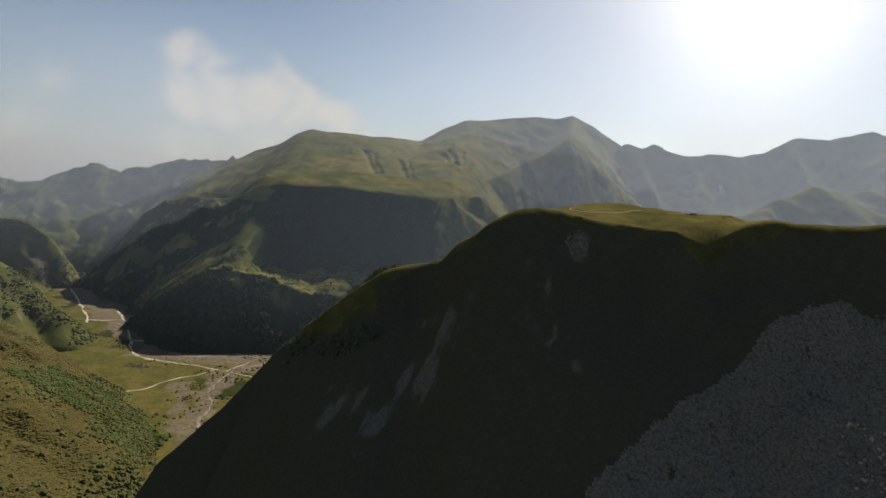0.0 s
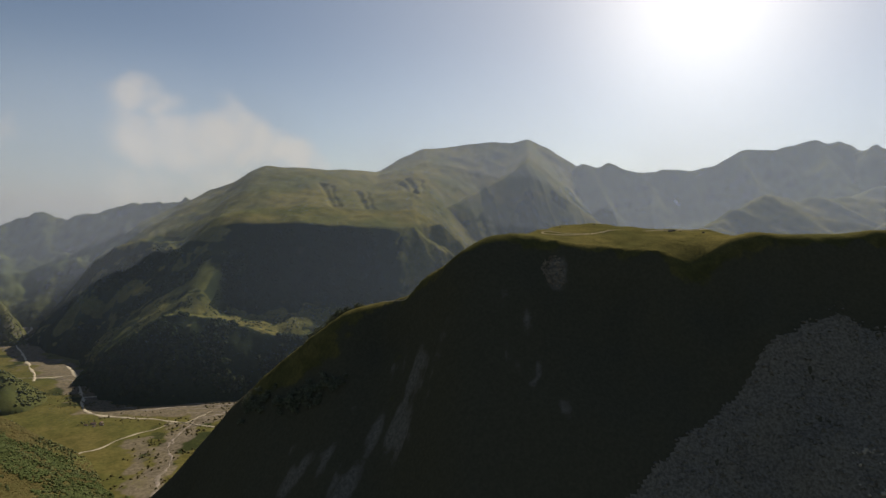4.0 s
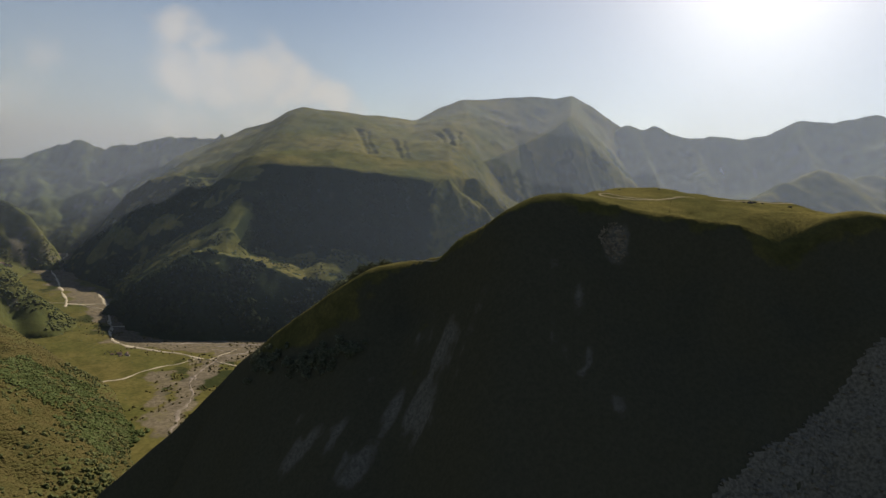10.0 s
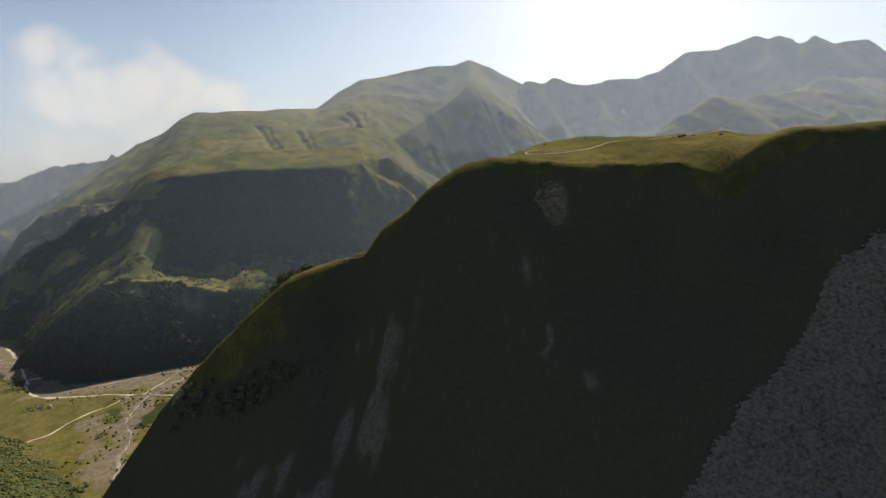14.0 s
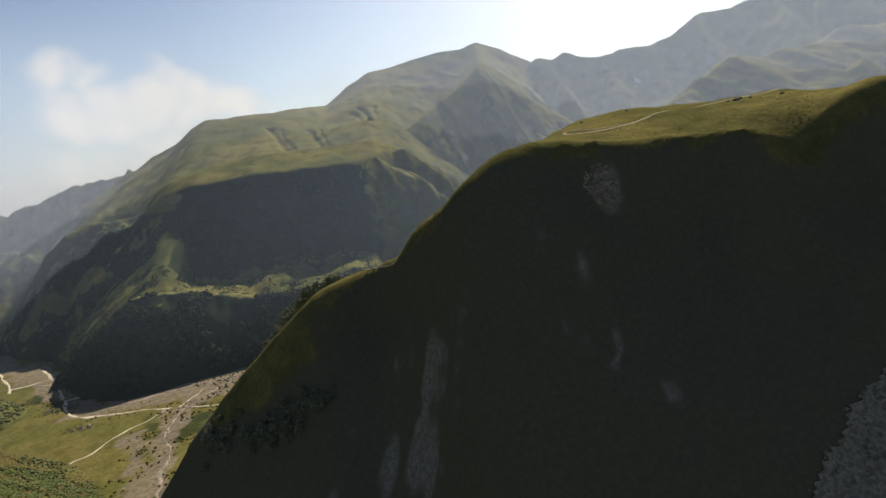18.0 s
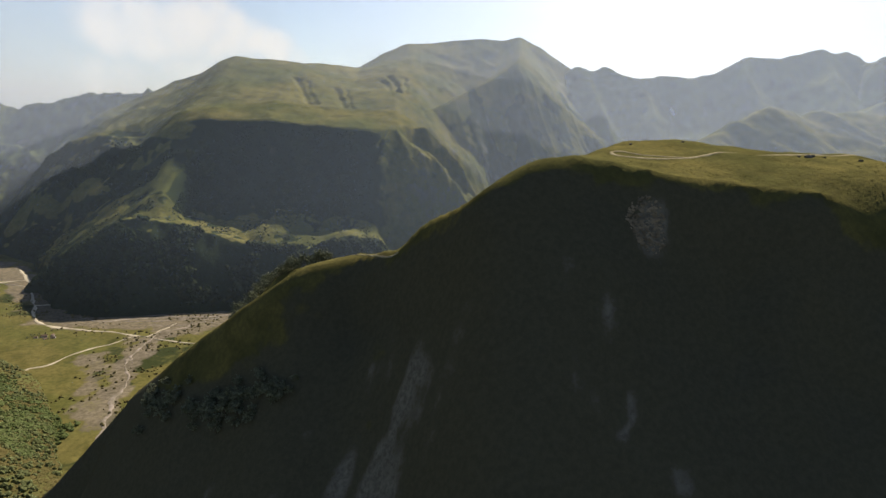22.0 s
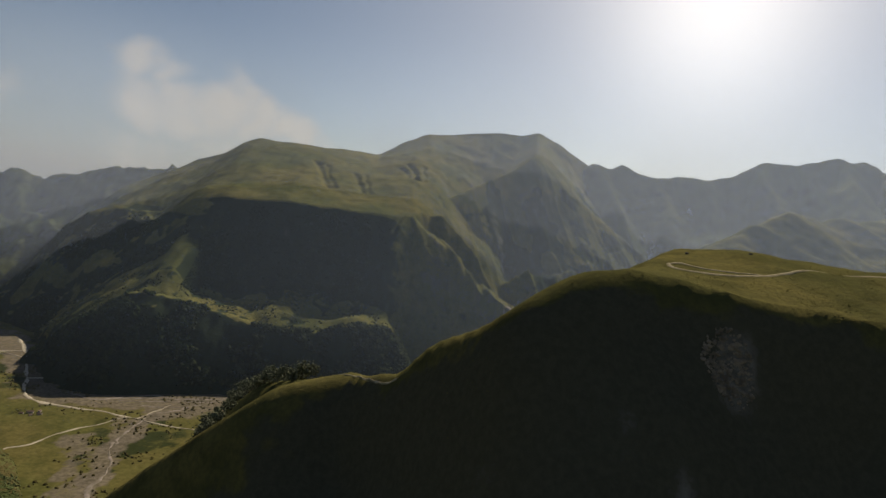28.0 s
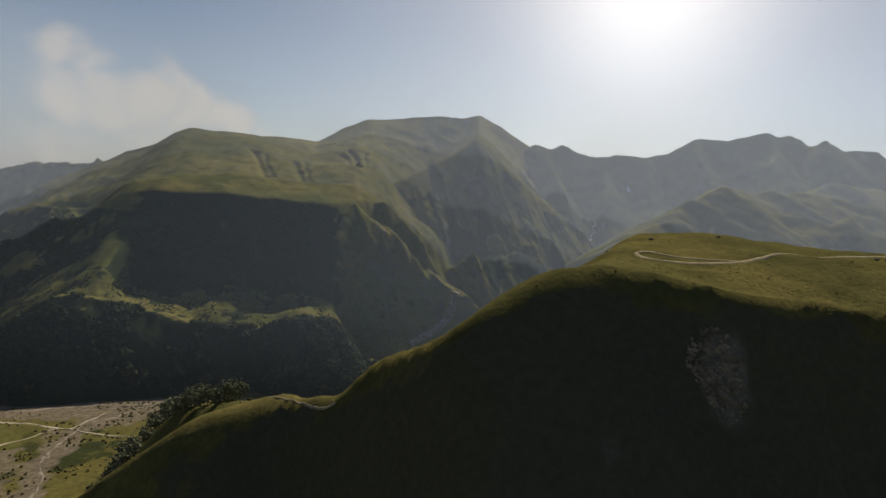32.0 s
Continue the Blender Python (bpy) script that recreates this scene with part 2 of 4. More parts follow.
def ridge(x, y, line, slope, round_by=10.0):
    """The surface that falls away to both sides of a crest line."""
    dist, height = near_line(x, y, line)
    return height - slope * (np.sqrt(dist ** 2 + round_by ** 2) - round_by)


def loft(x, y, lines):
    """A surface through lines that all run from left to right, the front one first."""
    ys = [np.interp(x, [p[0] for p in l], [p[1] for p in l]) for l in lines]
    zs = [np.interp(x, [p[0] for p in l], [p[2] for p in l]) for l in lines]
    z = zs[0].copy()
    for k in range(len(lines) - 1):
        t = np.clip((y - ys[k]) / np.maximum(ys[k + 1] - ys[k], 1.0), 0, 1)
        z = np.where(y > ys[k], zs[k] + (zs[k + 1] - zs[k]) * t, z)
    return np.where(y > ys[-1], zs[-1] - 0.6 * (y - ys[-1]), z)


def smax(a, b, k):
    """The larger of two heights, blended over about k metres."""
    h = np.clip(0.5 + 0.5 * (a - b) / k, 0, 1)
    return b + (a - b) * h + k * h * (1 - h)


def blur(z, times=1):
    for _ in range(times):
        p = np.pad(z, 1, mode="edge")
        z = (p[:-2, 1:-1] + p[2:, 1:-1] + p[1:-1, :-2] + p[1:-1, 2:] + 2 * p[1:-1, 1:-1]) / 6
    return z


def sheet(name, x, y, z, mat, wood=None, bare=None, keep=None):
    """A height field as one mesh, with its cover fields; keep says which of its points are built."""
    ny, nx = z.shape
    co = np.stack([x, y, z], -1).reshape(-1, 3)
    idx = np.arange(nx * ny).reshape(ny, nx)
    quads = np.stack([idx[:-1, :-1], idx[:-1, 1:], idx[1:, 1:], idx[1:, :-1]], -1).reshape(-1, 4)
    if keep is not None:
        quads = quads[keep.reshape(-1)[quads].all(1)]
        used = np.unique(quads)
        back = np.full(nx * ny, -1)
        back[used] = np.arange(len(used))
        co, quads = co[used], back[quads]
    else:
        used = np.arange(nx * ny)
    me = bpy.data.meshes.new(name)
    me.from_pydata(co.tolist(), [], quads.tolist())
    for key, field in (("wood", wood), ("bare", bare)):
        if field is not None:
            a = me.attributes.new(key, "FLOAT", "POINT")
            a.data.foreach_set("value", field.reshape(-1)[used].astype(np.float32))
    me.polygons.foreach_set("use_smooth", np.ones(len(me.polygons), dtype=bool))
    me.materials.append(mat)
    return new(name, me)


def grid(x0, x1, y0, y1, stepsize):
    return np.meshgrid(np.arange(x0, x1 + stepsize, stepsize, dtype=float), np.arange(y0, y1 + stepsize, stepsize, dtype=float))


def steep(z, size):
    gy, gx = np.gradient(z, size)
    return np.hypot(gx, gy)


FLOOR = -530.0


# ---- near hill: plateau, spur and dark face ----
SPUR = [(48, 376, -10), (39, 371, -14), (28, 366, -20), (19, 382, -28), (11, 393, -35), (5, 400, -46), (-4, 411, -52), (-10, 419, -53), (-34, 415, -60), (-52, 419, -75), (-83, 434, -103),
        (-115, 462, -137), (-132, 463, -158), (-150, 460, -180), (-170, 458, -200), (-195, 455, -226), (-230, 452, -285), (-285, 450, -400), (-330, 450, -545)]
SHELF = [(-14, 428, -58), (-40, 460, -70), (-54, 500, -88), (-54, 552, -97), (-85, 640, -180), (-110, 760, -290)]
RIM = [(-60, 392, 0), (15, 372, 0), (28, 368, 0), (47, 373, 0), (60, 376, 0), (74, 378, 0), (107, 377, 0), (135, 370, 0), (150, 362, 0), (172, 362, 0), (190, 362, 0), (230, 358, 0),
       (330, 335, 0), (480, 280, 0), (800, 160, 0)]
BACK = [(-60, 400, 0), (60, 418, 0), (85, 436, 0), (120, 476, 0), (180, 510, 0), (222, 500, 0), (250, 455, 0), (300, 420, 0), (800, 480, 0)]


def hill_height(x, y):
    front, back = np.interp(x, [p[0] for p in RIM], [p[1] for p in RIM]), np.interp(x, [p[0] for p in BACK], [p[1] for p in BACK])
    top = -5.5 + 3.0 * np.exp(-(((x - 128) / 30) ** 2 + ((y - 446) / 16) ** 2)) + 3.0 * np.exp(-(((x - 192) / 24) ** 2 + ((y - 430) / 22) ** 2))
    top += -3.0 * step(x, 120, 190) + 3.0 * step(x, 200, 260) + fbm(x, y, 60, 11, 4) * 3.0 - 9.5 * np.exp(-((x - 158) / 13) ** 2) * step(y, 388, 348)
    top -= 7.0 * step(x, 192, 215) * step(y - front, 10, 34) * step(y, 480, 430)
    top += (3.2 + 2.0 * step(x, 215, 290)) * np.exp(-((y - front - 5) / 9) ** 2) * step(x, 172, 196)
    left = np.maximum(-0.863 * (x - 57) + np.where(y > 372, 0.506, -0.30) * (y - 372), 0)
    left = np.sqrt(left ** 2 + 4 ** 2) - 4
    top -= 1.5 * step(x, 130, 90) + (0.13 + 0.07 * step(x, 90, 130)) * np.clip(42 - (y - front), 0, 42) * step(x, 182, 148) * step(x, 30, 100)
    front = front + fbm(x, y, 22, 43, 4) * 6 - 1
    ahead, behind = np.maximum(front - y, 0), np.maximum(y - back, 0)
    drop = np.sqrt(ahead ** 2 + 3.5 ** 2) - 3.5
    z = top - 1.06 * drop - 13.0 * (1 - np.exp(-drop / 11)) - 0.8 * (np.sqrt(behind ** 2 + 10 ** 2) - 10) - 0.70 * left - 1.2 * np.maximum(left - 22, 0)
    dist, height = near_line(x, y, SPUR)
    crest_y = np.interp(x, [p[0] for p in SPUR[::-1]], [p[1] for p in SPUR[::-1]])
    round_by = 4 + 6 * step(x, 15, -40) * step(x, -90, -60)
    z = smax(z, height - (np.where(y < crest_y, 1.35, 0.85) + (np.where(y < crest_y, 0.25, 0.75)) * step(x, -75, -115)) * (np.sqrt(dist ** 2 + round_by ** 2) - round_by), 5.0 + 26.0 * step(dist, 10, 34) * (y < crest_y))
    under = np.maximum(crest_y - y, 0)
    under = np.sqrt(under ** 2 + 3 ** 2) - 3
    crest_z = np.interp(x, [p[0] for p in SPUR[::-1]], [p[2] for p in SPUR[::-1]])
    flank = crest_z - 0.95 * under - 9.0 * (1 - np.exp(-under / 12))
    z = z + (flank - z) * step(under, 0, 16) * step(x, 50, 18) * step(x, -95, -55)
    dist_b, height_b = near_line(x, y, SHELF)
    z = smax(z, height_b - np.where(y < crest_y, 1.6, np.where(x < np.interp(y, [p[1] for p in SHELF], [p[0] for p in SHELF]), 1.6, 0.55)) * (np.sqrt(dist_b ** 2 + 12 ** 2) - 12), 6.0)
    face = step(dist, 5, 50) * step(-z, 5, 40)
    ribs = ridged(x + 0.2 * y, 0.35 * y, 42, 21)
    z += face * ((ribs - 0.55) * 3 + fbm(x, y, 120, 31, 5) * 3) + fbm(x, y, 12, 41, 4) * 1.1
    return z


HX, HY = grid(-460, 620, -40, 800, 3.0)
HZ = hill_height(HX, HY)
soft = step(HX, 75, 40) * step(HX, -120, -60) * step(HY, 400, 380) * step(near_line(HX, HY, SPUR)[0], 6, 22)
HZ = HZ + (blur(HZ, 30) - HZ) * soft
HZ = HZ + (blur(HZ, 4) - HZ) * step(HX, 62, 52) * step(HX, -5, 5) * step(HY, 412, 402)


def hill_at(x, y):
    """Height of the finished hill at plan places."""
    ix, iy = np.clip((np.asarray(x, float) + 460) / 3.0, 0, HX.shape[1] - 1.001), np.clip((np.asarray(y, float) + 40) / 3.0, 0, HX.shape[0] - 1.001)
    a, b = ix.astype(int), iy.astype(int)
    fx, fy = ix - a, iy - b
    return (HZ[b, a] * (1 - fx) + HZ[b, a + 1] * fx) * (1 - fy) + (HZ[b + 1, a] * (1 - fx) + HZ[b + 1, a + 1] * fx) * fy


SCARS = [(1, 370, 4, 9), (-3, 374, 3, 6), (15, 348, 7, 7), (9, 356, 5, 6), (13, 340, 4, 7), (-22, 370, 4, 8), (-12, 357, 8, 8), (-3, 350, 6, 8), (3, 338, 5, 8), (-36, 354, 9, 6), (-56, 360, 11, 6), (-28, 344, 9, 8), (-13, 387, 3, 5), (-58, 376, 4, 5),
         (51, 328, 1.8, 6), (55, 324, 2.2, 3), (65, 325, 2.6, 3.5), (61, 320, 2.6, 2), (76, 312, 3, 4), (80, 364, 8, 6)]
hill_bare = np.zeros_like(HZ)
for sx, sy, rx, ry in SCARS:
    hill_bare = np.maximum(hill_bare, 0.95 * np.exp(-(((HX - sx) / rx) ** 2 + ((HY - sy) / ry) ** 2)))
for sx, sy, rx, ry in ((52, 348, 5, 7), (62, 341, 4, 6)):
    hill_bare = np.maximum(hill_bare, 0.5 * np.exp(-(((HX - sx) / rx) ** 2 + ((HY - sy) / ry) ** 2)))
hill_bare = np.clip(0.8 * hill_bare * (0.75 + 3.4 * fbm(HX - 0.55 * HY, HY * 0.3, 10, 51, 4)), 0, 1)
hill_edge = np.where(HX < 28, np.interp(HX, [p[0] for p in SPUR[::-1]], [p[1] for p in SPUR[::-1]]), np.interp(HX, [p[0] for p in RIM], [p[1] for p in RIM]))
# Duller brown over the face and shoulder, painted in for their shade.
hill_shade = (0.97 + 0.6 * fbm(HX, HY, 38, 66, 4)) * np.maximum(np.maximum(np.maximum(step(hill_edge - HY, 0, 12) * step(HX, -75, 10), step(hill_edge - HY, 10, 26)), step(hill_edge - HY, -2, 8) * step(HX, 75, 58) * step(HX, 8, 24) * 0.95), step(HZ, -105, -125) * step(HY, 480, 455))
hill = sheet("near_hill", HX, HY, HZ, MAT_HILL, hill_shade, hill_bare, HZ > FLOOR - 15)
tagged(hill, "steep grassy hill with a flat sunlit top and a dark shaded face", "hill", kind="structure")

# ---- middle mountain: knoll, bench, cliff, ledge and crest ----
FOOT = [(-1900, 3450, FLOOR), (-1680, 3150, FLOOR), (-1560, 2930, FLOOR), (-1463, 2680, FLOOR), (-1330, 2480, FLOOR), (-1180, 2330, FLOOR), (-1080, 2220, FLOOR), (-1000, 2110, FLOOR), (-950, 2050, FLOOR),
        (-850, 1970, FLOOR), (-690, 1950, FLOOR), (-450, 1970, FLOOR), (-236, 2000, FLOOR), (-100, 2000, FLOOR), (0, 2030, FLOOR), (60, 2150, FLOOR), (150, 2290, FLOOR), (250, 2420, FLOOR), (340, 2530, FLOOR), (420, 2680, FLOOR), (540, 2950, FLOOR), (1400, 3100, FLOOR)]
TOE = [(-1900, 3640, -400), (-1463, 2870, -420), (-1250, 2440, -480), (-1100, 2290, -500), (-1000, 2140, -492), (-900, 2030, -455), (-840, 2010, -415), (-760, 2010, -372), (-690, 2010, -340), (-620, 2010, -345), (-545, 2010, -352), (-480, 2010, -372),
       (-434, 2010, -384), (-348, 2015, -396), (-260, 2025, -402), (-180, 2030, -398), (-118, 2030, -380), (-56, 2035, -372), (20, 2060, -380), (60, 2200, -470), (150, 2330, -460), (250, 2460, -450), (340, 2570, -440), (540, 3140, -400), (1400, 3290, -400)]
BENCH = [(-1700, 3400, -400), (-1463, 2940, -390), (-1250, 2500, -430), (-1100, 2400, -462), (-1000, 2290, -425), (-900, 2205, -386), (-840, 2200, -351), (-775, 2180, -314), (-700, 2150, -288), (-650, 2140, -268), (-590, 2155, -342), (-536, 2160, -349),
         (-419, 2160, -362), (-320, 2165, -338), (-234, 2165, -353), (-166, 2165, -367), (-80, 2165, -350), (0, 2165, -366), (60, 2280, -420), (150, 2400, -400), (250, 2530, -400), (340, 2650, -400), (480, 3180, -380), (1400, 3320, -380)]
CLIFF_MID = [(-1700, 3430, -350), (-1500, 3140, -310), (-1250, 2600, -360), (-1100, 2440, -330), (-1000, 2410, -335), (-900, 2390, -295), (-840, 2365, -255), (-690, 2310, -200), (-590, 2310, -203), (-325, 2310, -198), (0, 2315, -205),
             (120, 2480, -260), (240, 2700, -300), (340, 2800, -300), (480, 3230, -250), (1400, 3360, -250)]
LEDGE = [(-1700, 3450, -320), (-1500, 3200, -270), (-1250, 2750, -270), (-1100, 2700, -190), (-976, 2760, -145), (-840, 2660, -105), (-729, 2530, -78), (-607, 2462, -57), (-492, 2462, -49), (-405, 2462, -38), (-229, 2462, -52), (-70, 2465, -55), (50, 2510, -49),
         (105, 2640, -42), (203, 2990, 10), (400, 3250, 20), (1400, 3400, -100)]
CREST = [(-1700, 3400, -260), (-1270, 3400, -36), (-1014, 3400, 104), (-872, 3400, 146), (-788, 3400, 205), (-711, 3400, 230), (-586, 3400, 222), (-411, 3400, 212),
         (-144, 3750, 250), (-11, 3850, 334), (116, 3880, 398), (315, 3900, 420), (500, 3900, 455), (653, 3900, 458), (742, 3900, 486), (860, 3900, 436), (1006, 3900, 355), (1096, 3900, 310), (1400, 3900, 250)]
BLUFF = [(-793, 2680, -143), (-940, 2640, -138), (-1039, 2663, -135), (-1122, 2700, -161), (-1214, 2746, -209), (-1304, 2800, -280), (-1405, 2850, -372), (-1475, 2900, -470)]
TERRACE = [(60, 2400, -325), (110, 2430, -296), (168, 2430, -278), (267, 2430, -284), (330, 2430, -330), (365, 2430, -367)]
PYRAMID = [(742, 3880, 470), (700, 3600, 350), (662, 3427, 289)]
PYR_LEFT = [(662, 3427, 289), (389, 3190, 129), (203, 2990, 29), (80, 2650, -44)]
PYR_RIGHT = [(662, 3427, 289), (812, 3390, 152), (976, 3290, -7), (1150, 3115, -156), (1265, 3012, -330)]
EDGE = [(105, 2660, -42), (160, 2640, -48), (245, 2580, -108), (330, 2500, -219), (385, 2450, -325), (405, 2430, -400), (420, 2420, -500)]
HUMP = [(400, 2620, -330), (420, 2640, -290), (500, 2670, -245), (602, 2690, -217), (700, 2700, -222), (790, 2700, -255), (860, 2690, -310)]
GULLIES = [[(-372, 3109, 114), (-286, 2769, 22)], [(-334, 3090, 109), (-260, 2777, 24)], [(-204, 3051, 98), (-148, 2780, 25)], [(-172, 3085, 107), (-115, 2756, 19)], [(-19, 3211, 141), (10, 3045, 97)], [(22, 3275, 159), (45, 3016, 89)], [(81, 3238, 149), (85, 3020, 90)]]
BUTTRESS = [(20, 2500, -46), (-12, 2420, -110), (-20, 2355, -195), (-6, 2295, -285), (30, 2230, -400), (60, 2190, -510)]
MSTEP = 7.0

MX, MY = grid(-1700, 1420, 1690, 4000, MSTEP)


def line_y(x, line):
    return np.interp(x, [p[0] for p in line], [p[1] for p in line])


def meadow_strip(x, y):
    """The grassy shelf between the knoll and the cliff, 0 to 1."""
    ragged = fbm(x, y, 70, 105, 4) * 46
    low, high = line_y(x, TOE) - 40, line_y(x, BENCH) + 8 + ragged + 48 * step(x, -740, -860)
    return step(y, low, low + 12) * step(y, high + 16, high - 10) * step(x, -1075, -1010) * step(x, 70, 30)


def mountain_height(x, y):
    wob = fbm(x, y, 260, 71, 4) * 90
    rim = fbm(x, y, 60, 72, 4) * 34
    z = loft(x + 0.3 * wob, y + 0.22 * wob + 0.6 * rim, [FOOT, TOE, BENCH, CLIFF_MID, LEDGE, CREST])
    z = blur(z, 2)
    dist, height = near_line(x + 0.25 * wob, y + rim, BLUFF)
    front = y + rim < np.interp(x, [p[0] for p in BLUFF[::-1]], [p[1] for p in BLUFF[::-1]])
    bluff = height - np.where(front, 1.02, 0.35) * (np.sqrt(dist ** 2 + 18 ** 2) - 18)
    bluff += (ridged(x + 0.3 * y, 0.5 * y, 120, 88, 5) - 0.55) * 46 * front * step(dist, 10, 60)
    z = smax(z, bluff, 16)
    z = smax(z, ridge(x, y, PYRAMID, 0.85, 15), 25)
    z = smax(z, ridge(x + wob * 0.2, y, PYR_LEFT, 0.9, 12), 20)
    z = smax(z, ridge(x + wob * 0.15 + rim * 0.4, y, EDGE, 1.05, 8), 12)
    z = smax(z, ridge(x + wob * 0.2, y, PYR_RIGHT, 0.95, 12), 20)
    dist, height = near_line(x + rim * 0.5, y, BUTTRESS)
    right = x > np.interp(y, [p[1] for p in BUTTRESS[::-1]], [p[0] for p in BUTTRESS[::-1]])
    z = smax(z, height - np.where(right, 0.75, 1.7) * (np.sqrt(dist ** 2 + 64) - 8) + right * (ridged(x + 0.35 * y, 0.25 * y, 60, 85, 5) - 0.55) * 40, 10)
    dist, height = near_line(x + 0.3 * wob, y + rim, TERRACE)
    front = y + rim < np.interp(x, [p[0] for p in TERRACE], [p[1] for p in TERRACE])
    shelf = height - np.where(front, 1.75, 0.2) * (np.sqrt(dist ** 2 + 10 ** 2) - 10) + front * step(dist, 8, 40) * (ridged(x, 0.25 * y, 38, 89, 5) - 0.55) * 26
    z = smax(z, np.where(dist < 190, shelf, -900), 10)
    z = smax(z, ridge(x + wob * 0.2, y, HUMP, 0.78, 22) + fbm(x, y, 60, 86, 4) * 14, 18)
    high = step(z, -60, 60)
    cliffy = step(z, FLOOR + 20, FLOOR + 160) * (1 - high)
    ribs = ridged(x + 0.25 * y, 0.3 * y, 110, 81, 5)
    ribbed = 7 + 30 * step(x, -20, 200) + 18 * step(x, -640, -800)
    shelf_free = 1 - meadow_strip(x, y)
    z = z + shelf_free * cliffy * (ribs - 0.55) * ribbed * step(z, -400, -330) + fbm(x, y, 160, 91, 6) * (shelf_free * cliffy * (6 + 10 * step(np.abs(x + 300), 340, 460)) + 7 * high) + (1 - shelf_free) * fbm(x, y, 50, 94, 4) * 9
    z = z + high * step(z, 450, 300) * ((ridged(x + 0.6 * wob, 0.4 * y, 90, 95, 5) - 0.5) * 8 + fbm(x, y, 420, 96, 3) * 14)
    pyramid = step(x - 0.45 * (y - 2700), 250, 380) * step(y, 3600, 3350) * step(z, -420, -250)
    z = z + pyramid * (ridged(x + 0.15 * y + 0.3 * wob, 0.25 * y, 110, 99, 5) - 0.55) * 66
    for k, line in enumerate(GULLIES):
        dist, _ = near_line(x + 0.35 * wob + rim * 0.5, y, line)
        z = z - (17, 9, 14, 8, 9, 15, 9)[k] * np.exp(-(dist / (16, 10, 14, 9, 10, 13, 9)[k]) ** 2)
    return z


MZ = mountain_height(MX, MY)
MZ -= 40 * step(MZ, FLOOR + 14, FLOOR - 2)
m_slope = steep(MZ, MSTEP)
bench_y, ledge_y = line_y(MX, BENCH), line_y(MX, LEDGE)
meadow = meadow_strip(MX, MY)
patches = fbm(MX, MY, 110, 98, 5)
m_wood_shade = np.maximum(step(m_slope, 0.6, 0.95) * 0.7 * step(-MZ, -40, 60), 0.6 * step(fbm(MX, MY, 180, 97, 4), 0.0, 0.25) * step(-MZ, -120, 150))
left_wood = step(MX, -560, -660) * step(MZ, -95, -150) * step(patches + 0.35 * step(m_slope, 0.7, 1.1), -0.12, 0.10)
m_wood_shade = np.maximum(m_wood_shade * step(MX, -720, -640), 0.85 * left_wood) * (1 - 0.95 * meadow) * (1 - 0.6 * step(MX, -30, 60))
m_wood_shade = np.maximum(m_wood_shade, 0.66 * meadow * step(fbm(MX, MY, 34, 107, 4), 0.02, 0.2))
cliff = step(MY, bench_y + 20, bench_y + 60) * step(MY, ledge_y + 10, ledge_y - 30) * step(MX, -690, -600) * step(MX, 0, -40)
# Even dark cover over the cliff paints its shade; no woods stand there.
m_wood_shade = np.maximum(m_wood_shade, 0.85 * cliff)
m_bare_ribs = step(m_slope, 1.15, 1.8) * (0.12 + 0.4 * step(MX, 40, 120)) + 0.3 * meadow * step(fbm(MX, MY, 40, 102, 3), 0.05, 0.25)
# Pale and dark streaks put the ribs' light and shade into colour.
streak, dark_streak = ridged(MX + 0.2 * MY, 0.14 * MY, 95, 104, 4), ridged(MX + 0.1 * MY, 0.16 * MY, 130, 106, 4)
gorge_side = step(MX, 20, 160) * step(MZ, 260, 120) * step(MZ, -500, -420)
m_bare_ribs = np.maximum(m_bare_ribs, (0.50 * gorge_side + 0.30 * cliff) * step(streak, 0.66, 0.86))
m_wood_shade = np.maximum(m_wood_shade, (0.80 - 0.4 * step(MX, 420, 320)) * gorge_side * step(dark_streak + 0.5 * patches, 0.52, 0.74))
mountain = sheet("mountain", MX, MY, MZ, MAT_MOUNTAIN, m_wood_shade, m_bare_ribs, MZ > FLOOR - 40)
tagged(mountain, "broad green mountain with a grassy ledge above a shaded cliff", "mountain", kind="structure")

# ---- wooded knoll on the far side of the valley ----
KNOLL = [(-960, 1985, -535), (-916, 1970, -480), (-861, 1960, -434), (-803, 1955, -384), (-751, 1950, -342), (-709, 1945, -322), (-665, 1945, -316), (-620, 1945, -324), (-545, 1950, -337), (-480, 1955, -358), (-434, 1960, -371), (-348, 1970, -386), (-260, 1980, -393), (-180, 1985, -389), (-118, 1985, -369), (-56, 1990, -359), (10, 2010, -364), (50, 2040, -420), (85, 2070, -500)]
KX, KY = grid(-1080, 320, 1640, 2450, 6.0)


def knoll_height(x, y):
    wob = fbm(x, y, 90, 111, 4) * 26
    dist, height = near_line(x + wob, y + wob, KNOLL)
    side = np.where(y < np.interp(x, [p[0] for p in KNOLL], [p[1] for p in KNOLL]), 1.08, 0.25)
    z = height - side * (np.sqrt(dist ** 2 + 14 ** 2) - 14)
    return z + (ridged(x, 0.4 * y, 60, 121) - 0.55) * 22 + fbm(x, y, 70, 131, 4) * 10


KZ = knoll_height(KX, KY)
k_slope = steep(KZ, 6.0)
knoll = sheet("knoll", KX, KY, KZ, MAT_MOUNTAIN, step(k_slope, 0.4, 0.7), step(k_slope, 1.7, 2.4) * 0.6, KZ > FLOOR - 25)
tagged(knoll, "steep wooded knoll with a shaded rocky front", "hill", kind="structure")

